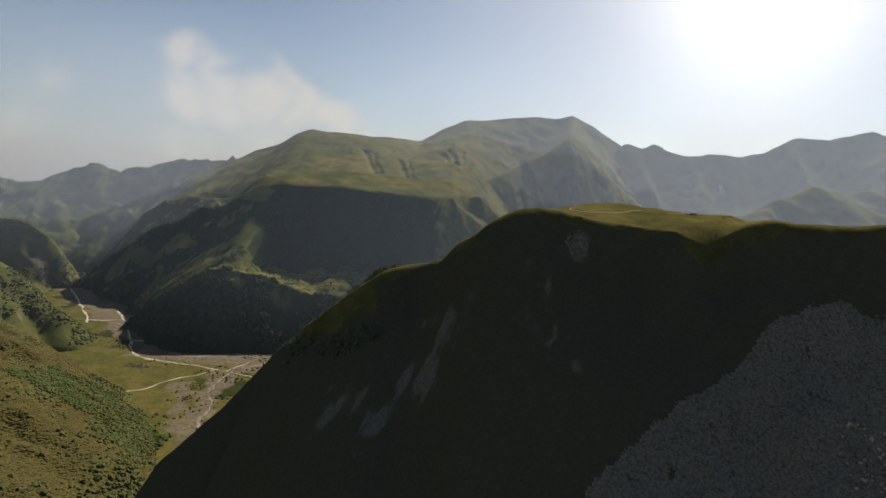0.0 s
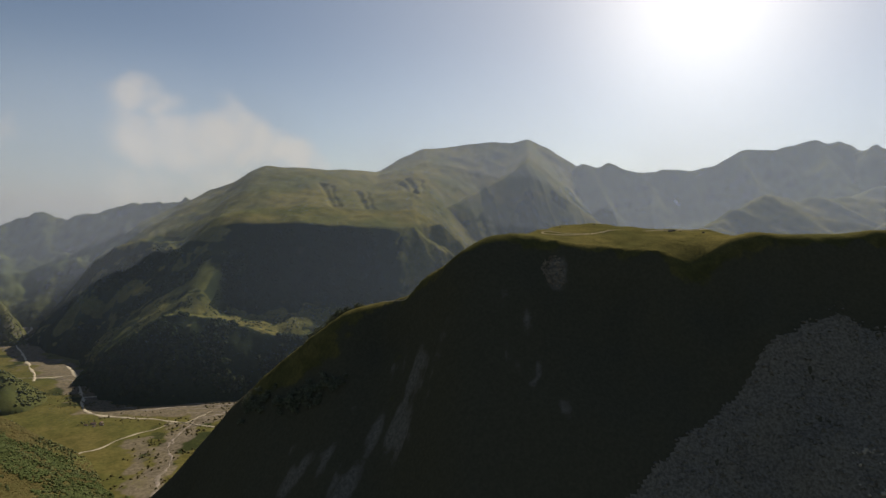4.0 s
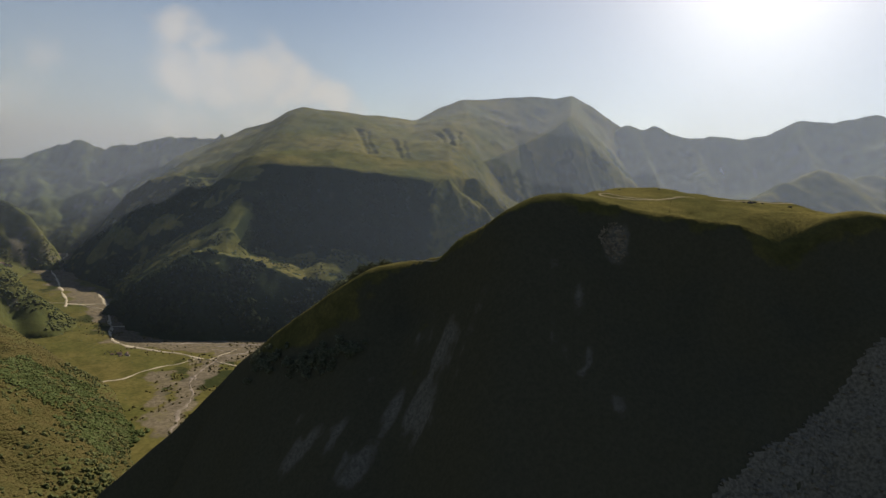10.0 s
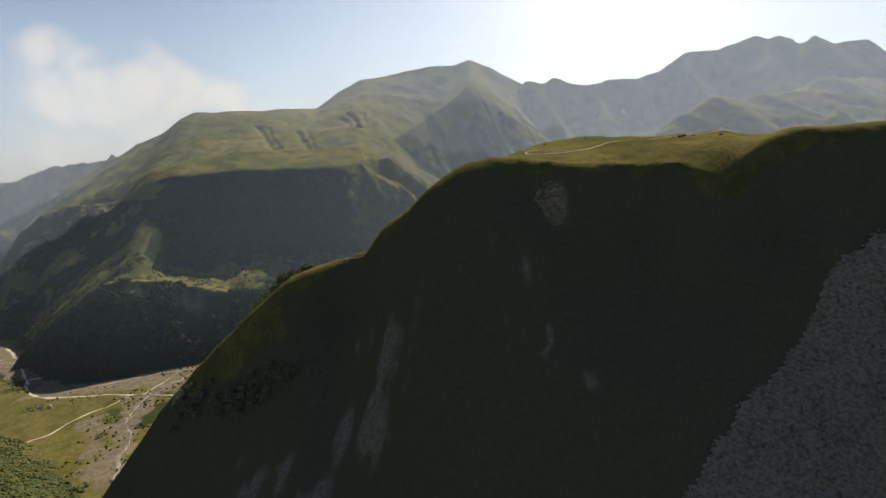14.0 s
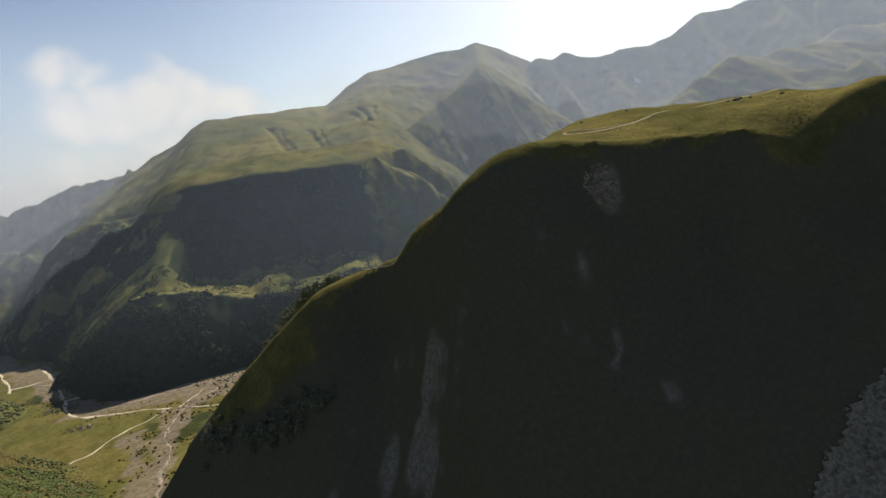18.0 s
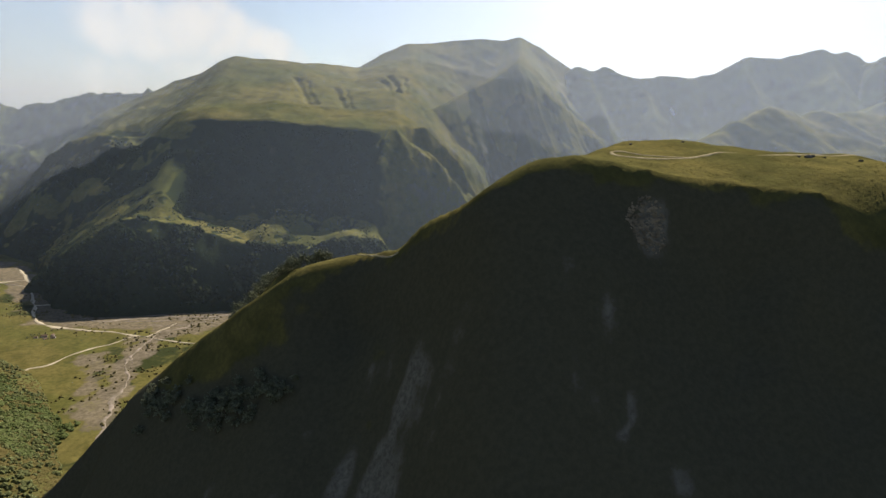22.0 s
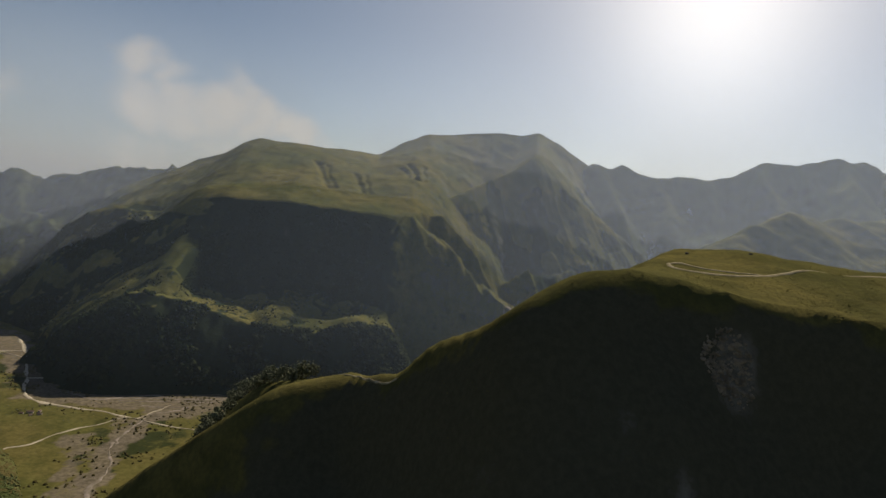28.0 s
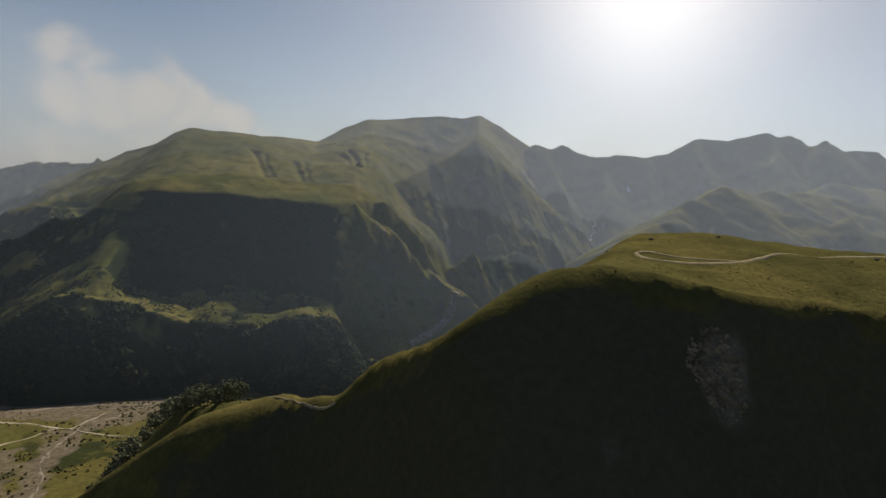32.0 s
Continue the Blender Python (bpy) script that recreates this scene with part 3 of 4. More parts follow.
# ---- far ranges ----
LEFT_CREST = [(-3000, 3500, -210), (-2475, 3500, -184), (-2287, 3500, -186), (-2037, 3500, -116), (-1897, 3500, -65), (-1773, 3500, -71), (-1601, 3500, -77), (-1503, 3500, -25),
              (-1339, 3500, 11), (-1231, 3500, 25), (-900, 3600, 30)]
LX, LY = grid(-3000, -850, 2600, 3800, 10.0)
LZ = loft(LX, LY, [[(-3000, 2500, -540), (-1800, 2700, -545), (-1300, 2900, -545), (-850, 3000, -500)], [(-3000, 3000, -400), (-1700, 3050, -370), (-850, 3200, -300)], LEFT_CREST])
LZ = blur(LZ, 1) + (ridged(LX + 0.5 * LY + fbm(LX, LY, 300, 145, 3) * 160, 0.6 * LY, 220, 141, 5) - 0.55) * 90 * step(LZ, -540, -380) + fbm(LX, LY, 60, 151, 5) * 20 + (ridged(LX + 0.2 * LY, 0.5 * LY, 70, 153, 4) - 0.55) * 24
l_slope = steep(LZ, 10.0)
far_left = sheet("far_range", LX, LY, LZ, MAT_FAR, step(l_slope, 0.7, 1.2) * 0.5, np.maximum(step(l_slope, 0.9, 1.5) * 0.6, 1.1 * step(fbm(LX + 0.4 * LY, 0.4 * LY, 50, 147, 3), -0.1, 0.1) * np.exp(-(((LX + 1700) / 70) ** 2 + ((LY - 3060) / 60) ** 2))))
tagged(far_left, "hazy green range with pale rock bands beyond the valley", "mountain range", kind="structure")

RIGHT_CREST = [(900, 3850, 250), (1072, 3800, 300), (1289, 3800, 317), (1443, 3800, 298), (1600, 3800, 296), (1731, 3800, 296), (1921, 3800, 366), (2098, 3800, 462), (2268, 3800, 458),
               (2424, 3800, 509), (2535, 3800, 532), (2600, 3800, 517), (2669, 3800, 530), (2852, 3800, 470), (3061, 3800, 377), (3394, 3800, 260)]
RX, RY = grid(880, 3400, 2700, 3950, 14.0)
RZ = loft(RX, RY, [[(880, 2600, -540), (1500, 2700, -500), (3400, 2700, -150)], [(880, 3100, -330), (1400, 3150, -200), (1900, 3100, -60), (3400, 3000, 60)],
                   [(880, 3500, 40), (1500, 3500, 10), (1850, 3500, 60), (2300, 3450, 200), (3400, 3300, 160)], RIGHT_CREST])
for s in ([(2098, 3800, 462), (1980, 3500, 220), (1860, 3250, 20)], [(2535, 3800, 532), (2420, 3500, 330), (2250, 3200, 120), (2150, 2980, 20)], [(1443, 3800, 298), (1390, 3500, 100), (1330, 3250, -120)],
          [(1120, 3800, 300), (1150, 3450, 60), (1160, 3150, -200)], [(2850, 3800, 458), (2800, 3450, 250), (2700, 3150, 120)], [(1750, 3800, 296), (1700, 3600, 170), (1640, 3350, -60)]):
    RZ = smax(RZ, ridge(RX + fbm(RX, RY, 200, 165, 3) * 60, RY, s, 0.75, 12), 20)
RZ = blur(RZ, 1) + (ridged(RX - 0.3 * RY, 0.35 * RY, 260, 161) - 0.55) * 90 * step(RZ, -500, -100) * step(RZ, 520, 330) + fbm(RX, RY, 80, 171, 4) * 16
r_slope = steep(RZ, 14.0)
far_right = sheet("far_range", RX, RY, RZ, MAT_FAR, step(r_slope, 0.7, 1.2) * 0.4, step(r_slope, 1.0, 1.6) * 0.5)
tagged(far_right, "hazy blue-green ridge with two sharp summits under the sun", "mountain range", kind="structure")
PEAK_CREST = [(2500, 3750, 380), (2720, 3700, 450), (2770, 3620, 480), (2765, 3610, 491), (2900, 3610, 440), (3110, 3610, 455), (3210, 3610, 388), (3350, 3610, 250)]
QX, QY = grid(2450, 3420, 3350, 3700, 14.0)
QZ = ridge(QX, QY, PEAK_CREST, 0.8, 8) + fbm(QX, QY, 80, 181, 4) * 14
tagged(sheet("far_peak", QX, QY, QZ, MAT_FAR, QZ * 0, step(steep(QZ, 14.0), 1.0, 1.6) * 0.5), "pale hazy rocky summit far behind the ridge", "mountain", kind="structure")

SPUR_R = [(1000, 2500, -240), (1127, 2600, -130), (1359, 2780, -35), (1488, 2850, 34), (1685, 2900, 128), (1844, 2920, 106), (2098, 2920, 150), (2299, 2920, 192), (2600, 2920, 170)]
SPURS_R = [[(1685, 2900, 128), (1500, 2650, -60), (1330, 2420, -260)], [(1844, 2920, 106), (1750, 2600, -60), (1640, 2350, -240)], [(2200, 2920, 170), (2100, 2600, 20), (2000, 2350, -120)], [(2500, 2920, 176), (2450, 2600, 20), (2400, 2300, -130)]]
UX, UY = grid(700, 2650, 1750, 3300, 12.0)
UZ = ridge(UX, UY, SPUR_R, 0.55, 25)
for s in SPURS_R:
    UZ = smax(UZ, ridge(UX + fbm(UX, UY, 150, 195, 3) * 50, UY, s, 0.72, 8), 14)
UZ += (ridged(UX + 0.6 * UY, 0.3 * UY, 150, 191, 5) - 0.55) * 58 + fbm(UX, UY, 60, 201, 4) * 12
u_slope = steep(UZ, 12.0)
right_hill = sheet("spur_ridge", UX, UY, UZ, MAT_MOUNTAIN, step(u_slope, 0.8, 1.3) * 0.4, step(u_slope, 1.1, 1.7) * 0.4, UZ > FLOOR - 40)
tagged(right_hill, "grassy spur ridge with ribbed slopes beyond the gorge", "mountain ridge", kind="structure")

# ---- left valley side ----
LEFT_A = [(-420, 300, -300), (-560, 700, -360), (-700, 1100, -420), (-730, 1330, -480)]
LEFT_B = [(-1500, 1350, -190), (-1171, 1700, -312), (-1108, 1720, -382), (-1043, 1740, -452)]
LEFT_C = [(-2100, 2520, -295), (-1680, 2500, -292), (-1580, 2490, -315), (-1505, 2480, -355), (-1455, 2470, -420), (-1430, 2465, -500)]
VX, VY = grid(-2300, -330, -100, 2750, 9.0)
VZ = loft(VY, -VX, [[(-100, 330, FLOOR), (948, 359, FLOOR), (1071, 444, FLOOR), (1218, 522, FLOOR), (1347, 608, FLOOR), (1412, 700, FLOOR), (1440, 820, FLOOR), (1640, 1013, FLOOR), (1955, 1232, FLOOR), (2167, 1367, FLOOR), (2544, 1490, FLOOR), (2750, 1700, FLOOR)],
                    [(-100, 1100, -60), (900, 1200, -150), (1300, 1300, -230), (1700, 1420, -260), (2400, 2000, -330), (2750, 2300, -450)], [(-100, 2300, 150), (2750, 2700, -200)]])
VZ = smax(VZ, ridge(VX + fbm(VX, VY, 120, 228, 4) * 50, VY, LEFT_B, 0.72, 12), 20)
VZ = smax(VZ, ridge(VX + fbm(VX, VY, 120, 227, 4) * 50, VY, LEFT_C, 1.05, 14), 20)
VZ += step(VZ, FLOOR + 5, FLOOR + 120) * ((ridged(0.35 * VX, VY, 150, 211) - 0.55) * 40 + fbm(VX, VY, 120, 221, 5) * 26)
v_slope = steep(VZ, 9.0)
VZ -= 30 * step(VZ, FLOOR + 9, FLOOR)      # its flat foot dips under the valley floor
left_side = sheet("valley_side", VX, VY, VZ, MAT_SIDE, (0.45 - 0.25 * step(VY, 1480, 1560) + 0.9 * step(VY, 1600, 1500) * step(fbm(VX + 0.6 * VY, 0.5 * VY, 160, 225, 4), -0.18, 0.08)) * step(VZ, FLOOR + 3, FLOOR + 30), np.maximum(step(v_slope, 1.3, 1.9) * 0.5, 1.1 * np.exp(-(((VX + 1510) / 42) ** 2 + ((VY - 2405) / 30) ** 2))), VZ > FLOOR - 20)
tagged(left_side, "sunlit valley side covered in shrubs and meadow strips", "hillside", kind="structure")

# ---- valley floor, reaching to the horizon ----
STREAM = [(-300, 700, 0), (-370, 940, 0), (-445, 1175, 0), (-468, 1274, 0), (-484, 1374, 0), (-505, 1450, 0), (-490, 1560, 0), (-450, 1700, 0), (-400, 1770, 0), (-300, 1860, 0), (0, 2080, 0), (200, 2330, 0), (330, 2560, 0), (470, 2800, 0)]
UPPER = [(-400, 1760, 0), (-534, 1735, 0), (-640, 1700, 0), (-780, 1740, 0), (-900, 1900, 0), (-1060, 2080, 0), (-1250, 2260, 0), (-1420, 2450, 0), (-1560, 2750, 0), (-1680, 3000, 0), (-1830, 3260, 0)]


def floor_beds(x, y):
    bed, _ = near_line(x + fbm(x, y, 80, 231) * 50, y + fbm(x, y, 80, 241) * 50, STREAM)
    bed2, _ = near_line(x + fbm(x, y, 80, 251) * 40, y + fbm(x, y, 80, 261) * 40, UPPER)
    return bed, bed2


def floor_height(x, y):
    return FLOOR + fbm(x, y, 200, 271, 3) * 6 + np.where((x < -2400) | (x > 600) | (y < 700), -8.0, 0.0)


GX, GY = np.meshgrid(np.concatenate([np.linspace(-4800, -1900, 12), np.arange(-1880, 620, 10.0), np.linspace(640, 4800, 26)]),
                     np.concatenate([np.linspace(-3000, 800, 14), np.arange(820, 3000, 10.0), np.linspace(3040, 4800, 16)]))
bed, bed2 = floor_beds(GX, GY)
bars = fbm(GX + 0.5 * GY, 0.7 * GY - 0.5 * GX, 40, 281, 4)
g_bare = np.maximum(step(bed / (0.36 + 0.64 * step(GY, 1590, 1680)) + bars * 90, 98, 36) * step(GY, 1080, 1240), step(bed2 + bars * 70, 80, 25)) * 0.9
g_bare = np.maximum(g_bare, 0.5 * np.exp(-((GX + 505) / 45) ** 2 - ((GY - 1400) / 75) ** 2) * step(bars, -0.2, 0.15))
wash, _ = near_line(GX + bars * 60, GY, [(-545, 1580, 0), (-565, 1520, 0), (-560, 1455, 0), (-535, 1385, 0), (-495, 1300, 0), (-460, 1215, 0)])
g_bare = np.maximum(g_bare, 0.8 * step(wash, 36, 12) * step(bars, -0.3, 0.05))
g_wood = 0.16 + 0.5 * step(fbm(GX, GY, 60, 291, 4), 0.05, 0.25) * step(np.minimum(bed, bed2), 160, 40)
ground = sheet("ground", GX, GY, floor_height(GX, GY), MAT_VALLEY, g_wood, g_bare)
tagged(ground, "flat green valley floor with a pale gravel river bed", "ground", kind="structure")


# ---- roads, tracks and water ----
def smooth_line(points, gap):
    """A rounded line through plan points, about gap metres from point to point."""
    p = np.array([q[:2] for q in points], float)
    ext = np.vstack([2 * p[0] - p[1], p, 2 * p[-1] - p[-2]])
    out = []
    for k in range(len(p) - 1):
        a, b, c, e = ext[k:k + 4]
        count = max(2, int(np.hypot(*(c - b)) / gap))
        for t in np.linspace(0, 1, count, endpoint=False):
            out.append(0.5 * ((2 * b) + (c - a) * t + (2 * a - 5 * b + 4 * c - e) * t ** 2 + (3 * b - a - 3 * c + e) * t ** 3))
    return np.array(out + [p[-1]])


def ribbon(name, points, width, height, mat, lift, label, category, gap=8.0, seed=1, wander=0.0):
    """A strip laid over the ground, its edges slightly worn."""
    c = smooth_line(points, gap)
    d = np.gradient(c, axis=0)
    side = np.stack([-d[:, 1], d[:, 0]], 1) / np.maximum(np.hypot(d[:, 0], d[:, 1]), 1e-6)[:, None]
    c = c + side * (wander * 2 * fbm(c[:, 0], c[:, 1], 60, 400 + seed, 4))[:, None]
    spread = 1 + (wander > 0) * 1.6 * fbm(c[:, 0], c[:, 1], 35, 420 + seed, 3)
    rnd = np.random.RandomState(seed)
    cols = []
    for k in (-0.5, -0.25, 0.0, 0.25, 0.5):
        q = c + side * (width * k * spread * (1 + 0.25 * (rnd.rand(len(c)) - 0.5)))[:, None]
        cols.append(q)
    x, y = np.stack([q[:, 0] for q in cols]), np.stack([q[:, 1] for q in cols])
    z = height(x, y) + lift
    z[0], z[-1] = z[0] - lift * 1.4, z[-1] - lift * 1.4
    ob = sheet(name, x, y, z, mat)
    return tagged(ob, label, category, kind="structure")


ROADS = [
    ("road", [(-350, 1560, 0), (-400, 1568, 0), (-462, 1582, 0), (-562, 1608, 0), (-640, 1626, 0), (-710, 1640, 0), (-765, 1660, 0), (-803, 1692, 0), (-828, 1735, 0), (-862, 1800, 0), (-898, 1860, 0), (-940, 1945, 0), (-1005, 2042, 0), (-1085, 2150, 0)], 9.0),
    ("road", [(-1080, 1960, 0), (-1111, 2015, 0), (-1190, 2130, 0), (-1330, 2330, 0), (-1400, 2420, 0), (-1463, 2550, 0), (-1560, 2800, 0), (-1680, 3020, 0), (-1800, 3240, 0)], 8.0),
    ("track", [(-672, 1400, 0), (-640, 1455, 0), (-600, 1517, 0), (-560, 1565, 0), (-530, 1596, 0)], 3.6),
    ("track", [(-528, 1600, 0), (-510, 1640, 0), (-492, 1668, 0), (-488, 1700, 0)], 3.4),
    ("track", [(-1091, 1992, 0), (-1040, 2010, 0), (-985, 2035, 0)], 6.0),
    ("track", [(-1150, 2000, 0), (-1091, 1992, 0), (-1000, 1985, 0), (-930, 1940, 0)], 4.5),
    ("track", [(-868, 1815, 0), (-850, 1822, 0), (-826, 1832, 0)], 5.0),
]
for k, (name, line, width) in enumerate(ROADS):
    ribbon(name, line, width, floor_height, MAT_ROAD, 1.0, "pale unpaved gravel road across the valley floor", "road", 8.0, k, 4.0 if width > 5 else 9.0)
ribbon("stream", [(-300, 760, 0), (-372, 940, 0), (-440, 1165, 0), (-462, 1274, 0), (-474, 1330, 0), (-484, 1374, 0), (-496, 1420, 0), (-510, 1470, 0)], 7.0, floor_height, MAT_GRAVEL, 0.8,
       "pale stony stream bed winding down the valley", "stream", 8.0, 11, 14.0)
BRAIDS = [[(-300, 1840, 0), (-390, 1775, 0), (-470, 1745, 0), (-560, 1722, 0), (-650, 1698, 0), (-720, 1712, 0)], [(-360, 1772, 0), (-440, 1738, 0), (-520, 1712, 0), (-600, 1690, 0)], [(-420, 1720, 0), (-470, 1690, 0), (-540, 1672, 0)],
          [(-390, 1790, 0), (-440, 1768, 0), (-500, 1755, 0), (-570, 1742, 0)], [(-450, 1700, 0), (-480, 1650, 0), (-500, 1590, 0), (-508, 1520, 0), (-505, 1460, 0)]]
for k, line in enumerate(BRAIDS):
    ribbon("gravel_bar", line, (9.0, 6.0, 5.0, 5.0, 7.0)[k], floor_height, MAT_GRAVEL, 0.7, "pale braided gravel channel along the river bed", "gravel bar", 6.0, 60 + k, 14.0)


def mountain_at(x, y):
    ix, iy = np.clip((x + 1700) / MSTEP, 0, MX.shape[1] - 1.001), np.clip((y - 1690) / MSTEP, 0, MX.shape[0] - 1.001)
    a, b = ix.astype(int), iy.astype(int)
    fx, fy = ix - a, iy - b
    return np.maximum((MZ[b, a] * (1 - fx) + MZ[b, a + 1] * fx) * (1 - fy) + (MZ[b + 1, a] * (1 - fx) + MZ[b + 1, a + 1] * fx) * fy, FLOOR)


ribbon("gorge_bed", [(235, 2190, 0), (269, 2223, 0), (320, 2268, 0), (367, 2334, 0), (392, 2379, 0), (420, 2430, 0)], 22.0, mountain_at, MAT_GRAVEL, 3.0, "pale gravel bed at the mouth of the gorge", "gravel bed", 8.0, 71)
LOOP = [(84, 413), (84, 409), (89, 406), (99, 405), (110, 407), (122, 411), (134, 415), (147, 417), (160, 418), (178, 422), (210, 430)]
ribbon("track", [(p[0], p[1], 0) for p in LOOP], 1.7, hill_at, MAT_TRACK, 0.25, "pale dirt track looping over the grassy plateau", "track", 3.0, 12)
ribbon("track", [(84, 413, 0), (89, 415, 0), (96, 412, 0), (104, 410, 0), (112, 408, 0)], 1.1, hill_at, MAT_TRACK, 0.25, "narrow dirt track on the grassy plateau", "track", 3.0, 13)
ribbon("footpath", [(-14, 421, 0), (-10, 417, 0), (-7, 413, 0), (-4, 407, 0), (0, 401, 0), (4, 397, 0)], 0.5, hill_at, MAT_TRACK, 0.15, "faint trodden footpath over the grassy spur", "path", 2.0, 14)


# ---- scree and loose stones on the shaded face ----
def lumps(name, places, sizes, mat, seed, squash=0.75, rough=0.35):
    """Many small uneven lumps in one mesh: stones, shrubs or far tree crowns."""
    rnd = np.random.RandomState(seed)
    g = (1 + 5 ** 0.5) / 2
    ico = np.array([(-1, g, 0), (1, g, 0), (-1, -g, 0), (1, -g, 0), (0, -1, g), (0, 1, g), (0, -1, -g), (0, 1, -g), (g, 0, -1), (g, 0, 1), (-g, 0, -1), (-g, 0, 1)], float)
    ico /= np.linalg.norm(ico[0])
    tri = np.array([(0, 11, 5), (0, 5, 1), (0, 1, 7), (0, 7, 10), (0, 10, 11), (1, 5, 9), (5, 11, 4), (11, 10, 2), (10, 7, 6), (7, 1, 8),
                    (3, 9, 4), (3, 4, 2), (3, 2, 6), (3, 6, 8), (3, 8, 9), (4, 9, 5), (2, 4, 11), (6, 2, 10), (8, 6, 7), (9, 8, 1)])
    n = len(places)
    turn = rnd.rand(n) * 6.283
    c, s_ = np.cos(turn), np.sin(turn)
    v = np.repeat(ico[None], n, 0) * (1 + rough * (rnd.rand(n, 12, 1) - 0.5) * 2) * np.asarray(sizes)[:, None, None]
    v[:, :, 2] *= squash
    v = np.stack([v[:, :, 0] * c[:, None] - v[:, :, 1] * s_[:, None], v[:, :, 0] * s_[:, None] + v[:, :, 1] * c[:, None], v[:, :, 2]], -1)
    v += np.asarray(places)[:, None, :]
    f = tri[None] + 12 * np.arange(n)[:, None, None]
    me = bpy.data.meshes.new(name)
    me.from_pydata(v.reshape(-1, 3).tolist(), [], f.reshape(-1, 3).tolist())
    me.materials.append(mat)
    return new(name, me)


def scatter(count, x0, x1, y0, y1, accept, seed):
    """Random plan places in a box, kept where accept() says so."""
    rnd = np.random.RandomState(seed)
    x, y = x0 + (x1 - x0) * rnd.rand(count * 4), y0 + (y1 - y0) * rnd.rand(count * 4)
    ok = accept(x, y) > rnd.rand(count * 4)
    return x[ok][:count], y[ok][:count]


PALE_STONES = (190, 222, 258, 286)


def in_scree(x, y):
    """The scree fan: from the upper corner it widens down the slope."""
    edge = np.interp(y, [180, 257, 280, 297, 313, 323, 328, 334, 340], [-54, 52, 82, 113, 146, 172, 194, 214, 250])
    edge = edge + fbm(x, y, 30, 301, 4) * 9 + fbm(x, y, 6, 303, 3) * 4
    return step(x - edge, 0, 3) * step(y, 337 - 0.25 * np.maximum(x - 215, 0), 324 - 0.25 * np.maximum(x - 215, 0)) * step(x, 420, 380)


SX, SY = grid(-60, 430, 120, 345, 1.1)
scree = sheet("scree", SX, SY, hill_at(SX, SY) + 0.5 + fbm(SX, SY, 9, 311, 3) * 0.8, MAT_SCREE, keep=in_scree(SX, SY) > 0.5)
tagged(scree, "grey scree fan spilling down the shaded hillside", "scree", kind="structure")
sx, sy = scatter(12000, -60, 330, 150, 342, in_scree, 5)
tagged(lumps("scree_stones", np.stack([sx, sy, hill_at(sx, sy) + 0.6], 1), 0.35 + 0.9 * np.random.RandomState(6).rand(len(sx)) ** 3, MAT_SCREE, 7, 0.7), "loose grey stones lying on the scree fan", "stones", kind="stuff")

sx, sy = scatter(620, 66, 94, 352, 374, lambda x, y: (((x - 80) / 6.5) ** 2 + ((y - 364) / 5.5) ** 2 < 1) * 1.0, 15)
tagged(lumps("outcrop_rocks", np.stack([sx, sy, hill_at(sx, sy) - 0.1], 1), 0.2 + 0.6 * np.random.RandomState(16).rand(len(sx)) ** 2, MAT_OUTCROP, 17, 0.85), "pale broken rocks of an outcrop below the plateau rim", "rocks", kind="stuff")

sx, sy = scatter(90, *PALE_STONES, lambda x, y: 0.3 + 0.7 * step(fbm(x, y, 12, 78, 3), 0.0, 0.15), 79)
tagged(lumps("pale_stones", np.stack([sx, sy, hill_at(sx, sy) + 0.8], 1), 0.4 + 0.8 * np.random.RandomState(80).rand(len(sx)) ** 2, MAT_ROAD, 81, 0.8), "pale fallen stones lying low on the scree", "stones", kind="stuff")

# ---- haze hanging in the air between the ridges ----
def haze_material(name, share, thin, tint):
    """Haze on a see-through sheet: most light goes straight through, a share is scattered; a larger share sunward
    stands in for brighter scattering there; larger far left too, thinning out near the ground.
    """
    m = bpy.data.materials.new(name)
    m.use_nodes = True
    n = Nodes(m.node_tree)
    pos = n.add("ShaderNodeSeparateXYZ")
    n.link(n.add("ShaderNodeNewGeometry").outputs["Position"], pos.inputs[0])
    fac = n.math("MULTIPLY", n.ramp(pos.outputs["Z"], FLOOR, FLOOR + 360, 0.08, 1.0), n.ramp(pos.outputs["X"], -900, 1300, thin, 1.4))
    fac = n.math("MULTIPLY", fac, n.ramp(pos.outputs["X"], -1250, -750, 2.4, 1.0))
    fac = n.math("MULTIPLY", fac, n.ramp(pos.outputs["Z"], 350, 900, 1.0, 0.0))
    fac = n.math("MULTIPLY", fac, share)
    clear, white, both = n.add("ShaderNodeBsdfTransparent"), n.add("ShaderNodeBsdfTranslucent"), n.add("ShaderNodeMixShader")
    white.inputs[0].default_value = tint
    n.link(fac, both.inputs[0])
    n.link(clear.outputs[0], both.inputs[1])
    n.link(white.outputs[0], both.inputs[2])
    n.link(both.outputs[0], n.add("ShaderNodeOutputMaterial").inputs[0])
    return m


def haze(radius, share):
    ang = np.radians(np.linspace(-65, 65, 53))
    hx, hz = np.meshgrid(ang, np.linspace(FLOOR, 900, 12))
    ob = sheet("haze", radius * np.sin(hx), 100 + radius * np.cos(hx), hz, haze_material("thin_haze", share, *((0.55, (0.54, 0.70, 1.0, 1.0)) if radius < 2500 else (0.85, (0.64, 0.75, 0.97, 1.0)))))
    tagged(ob, "thin veil of sunlit summer haze between the ridges", "haze", kind="stuff")


for radius, share in ((1200, 0.016), (1450, 0.017), (1700, 0.019), (2640, 0.026), (2950, 0.022), (3250, 0.024), (3500, 0.03)):
    haze(radius, share)


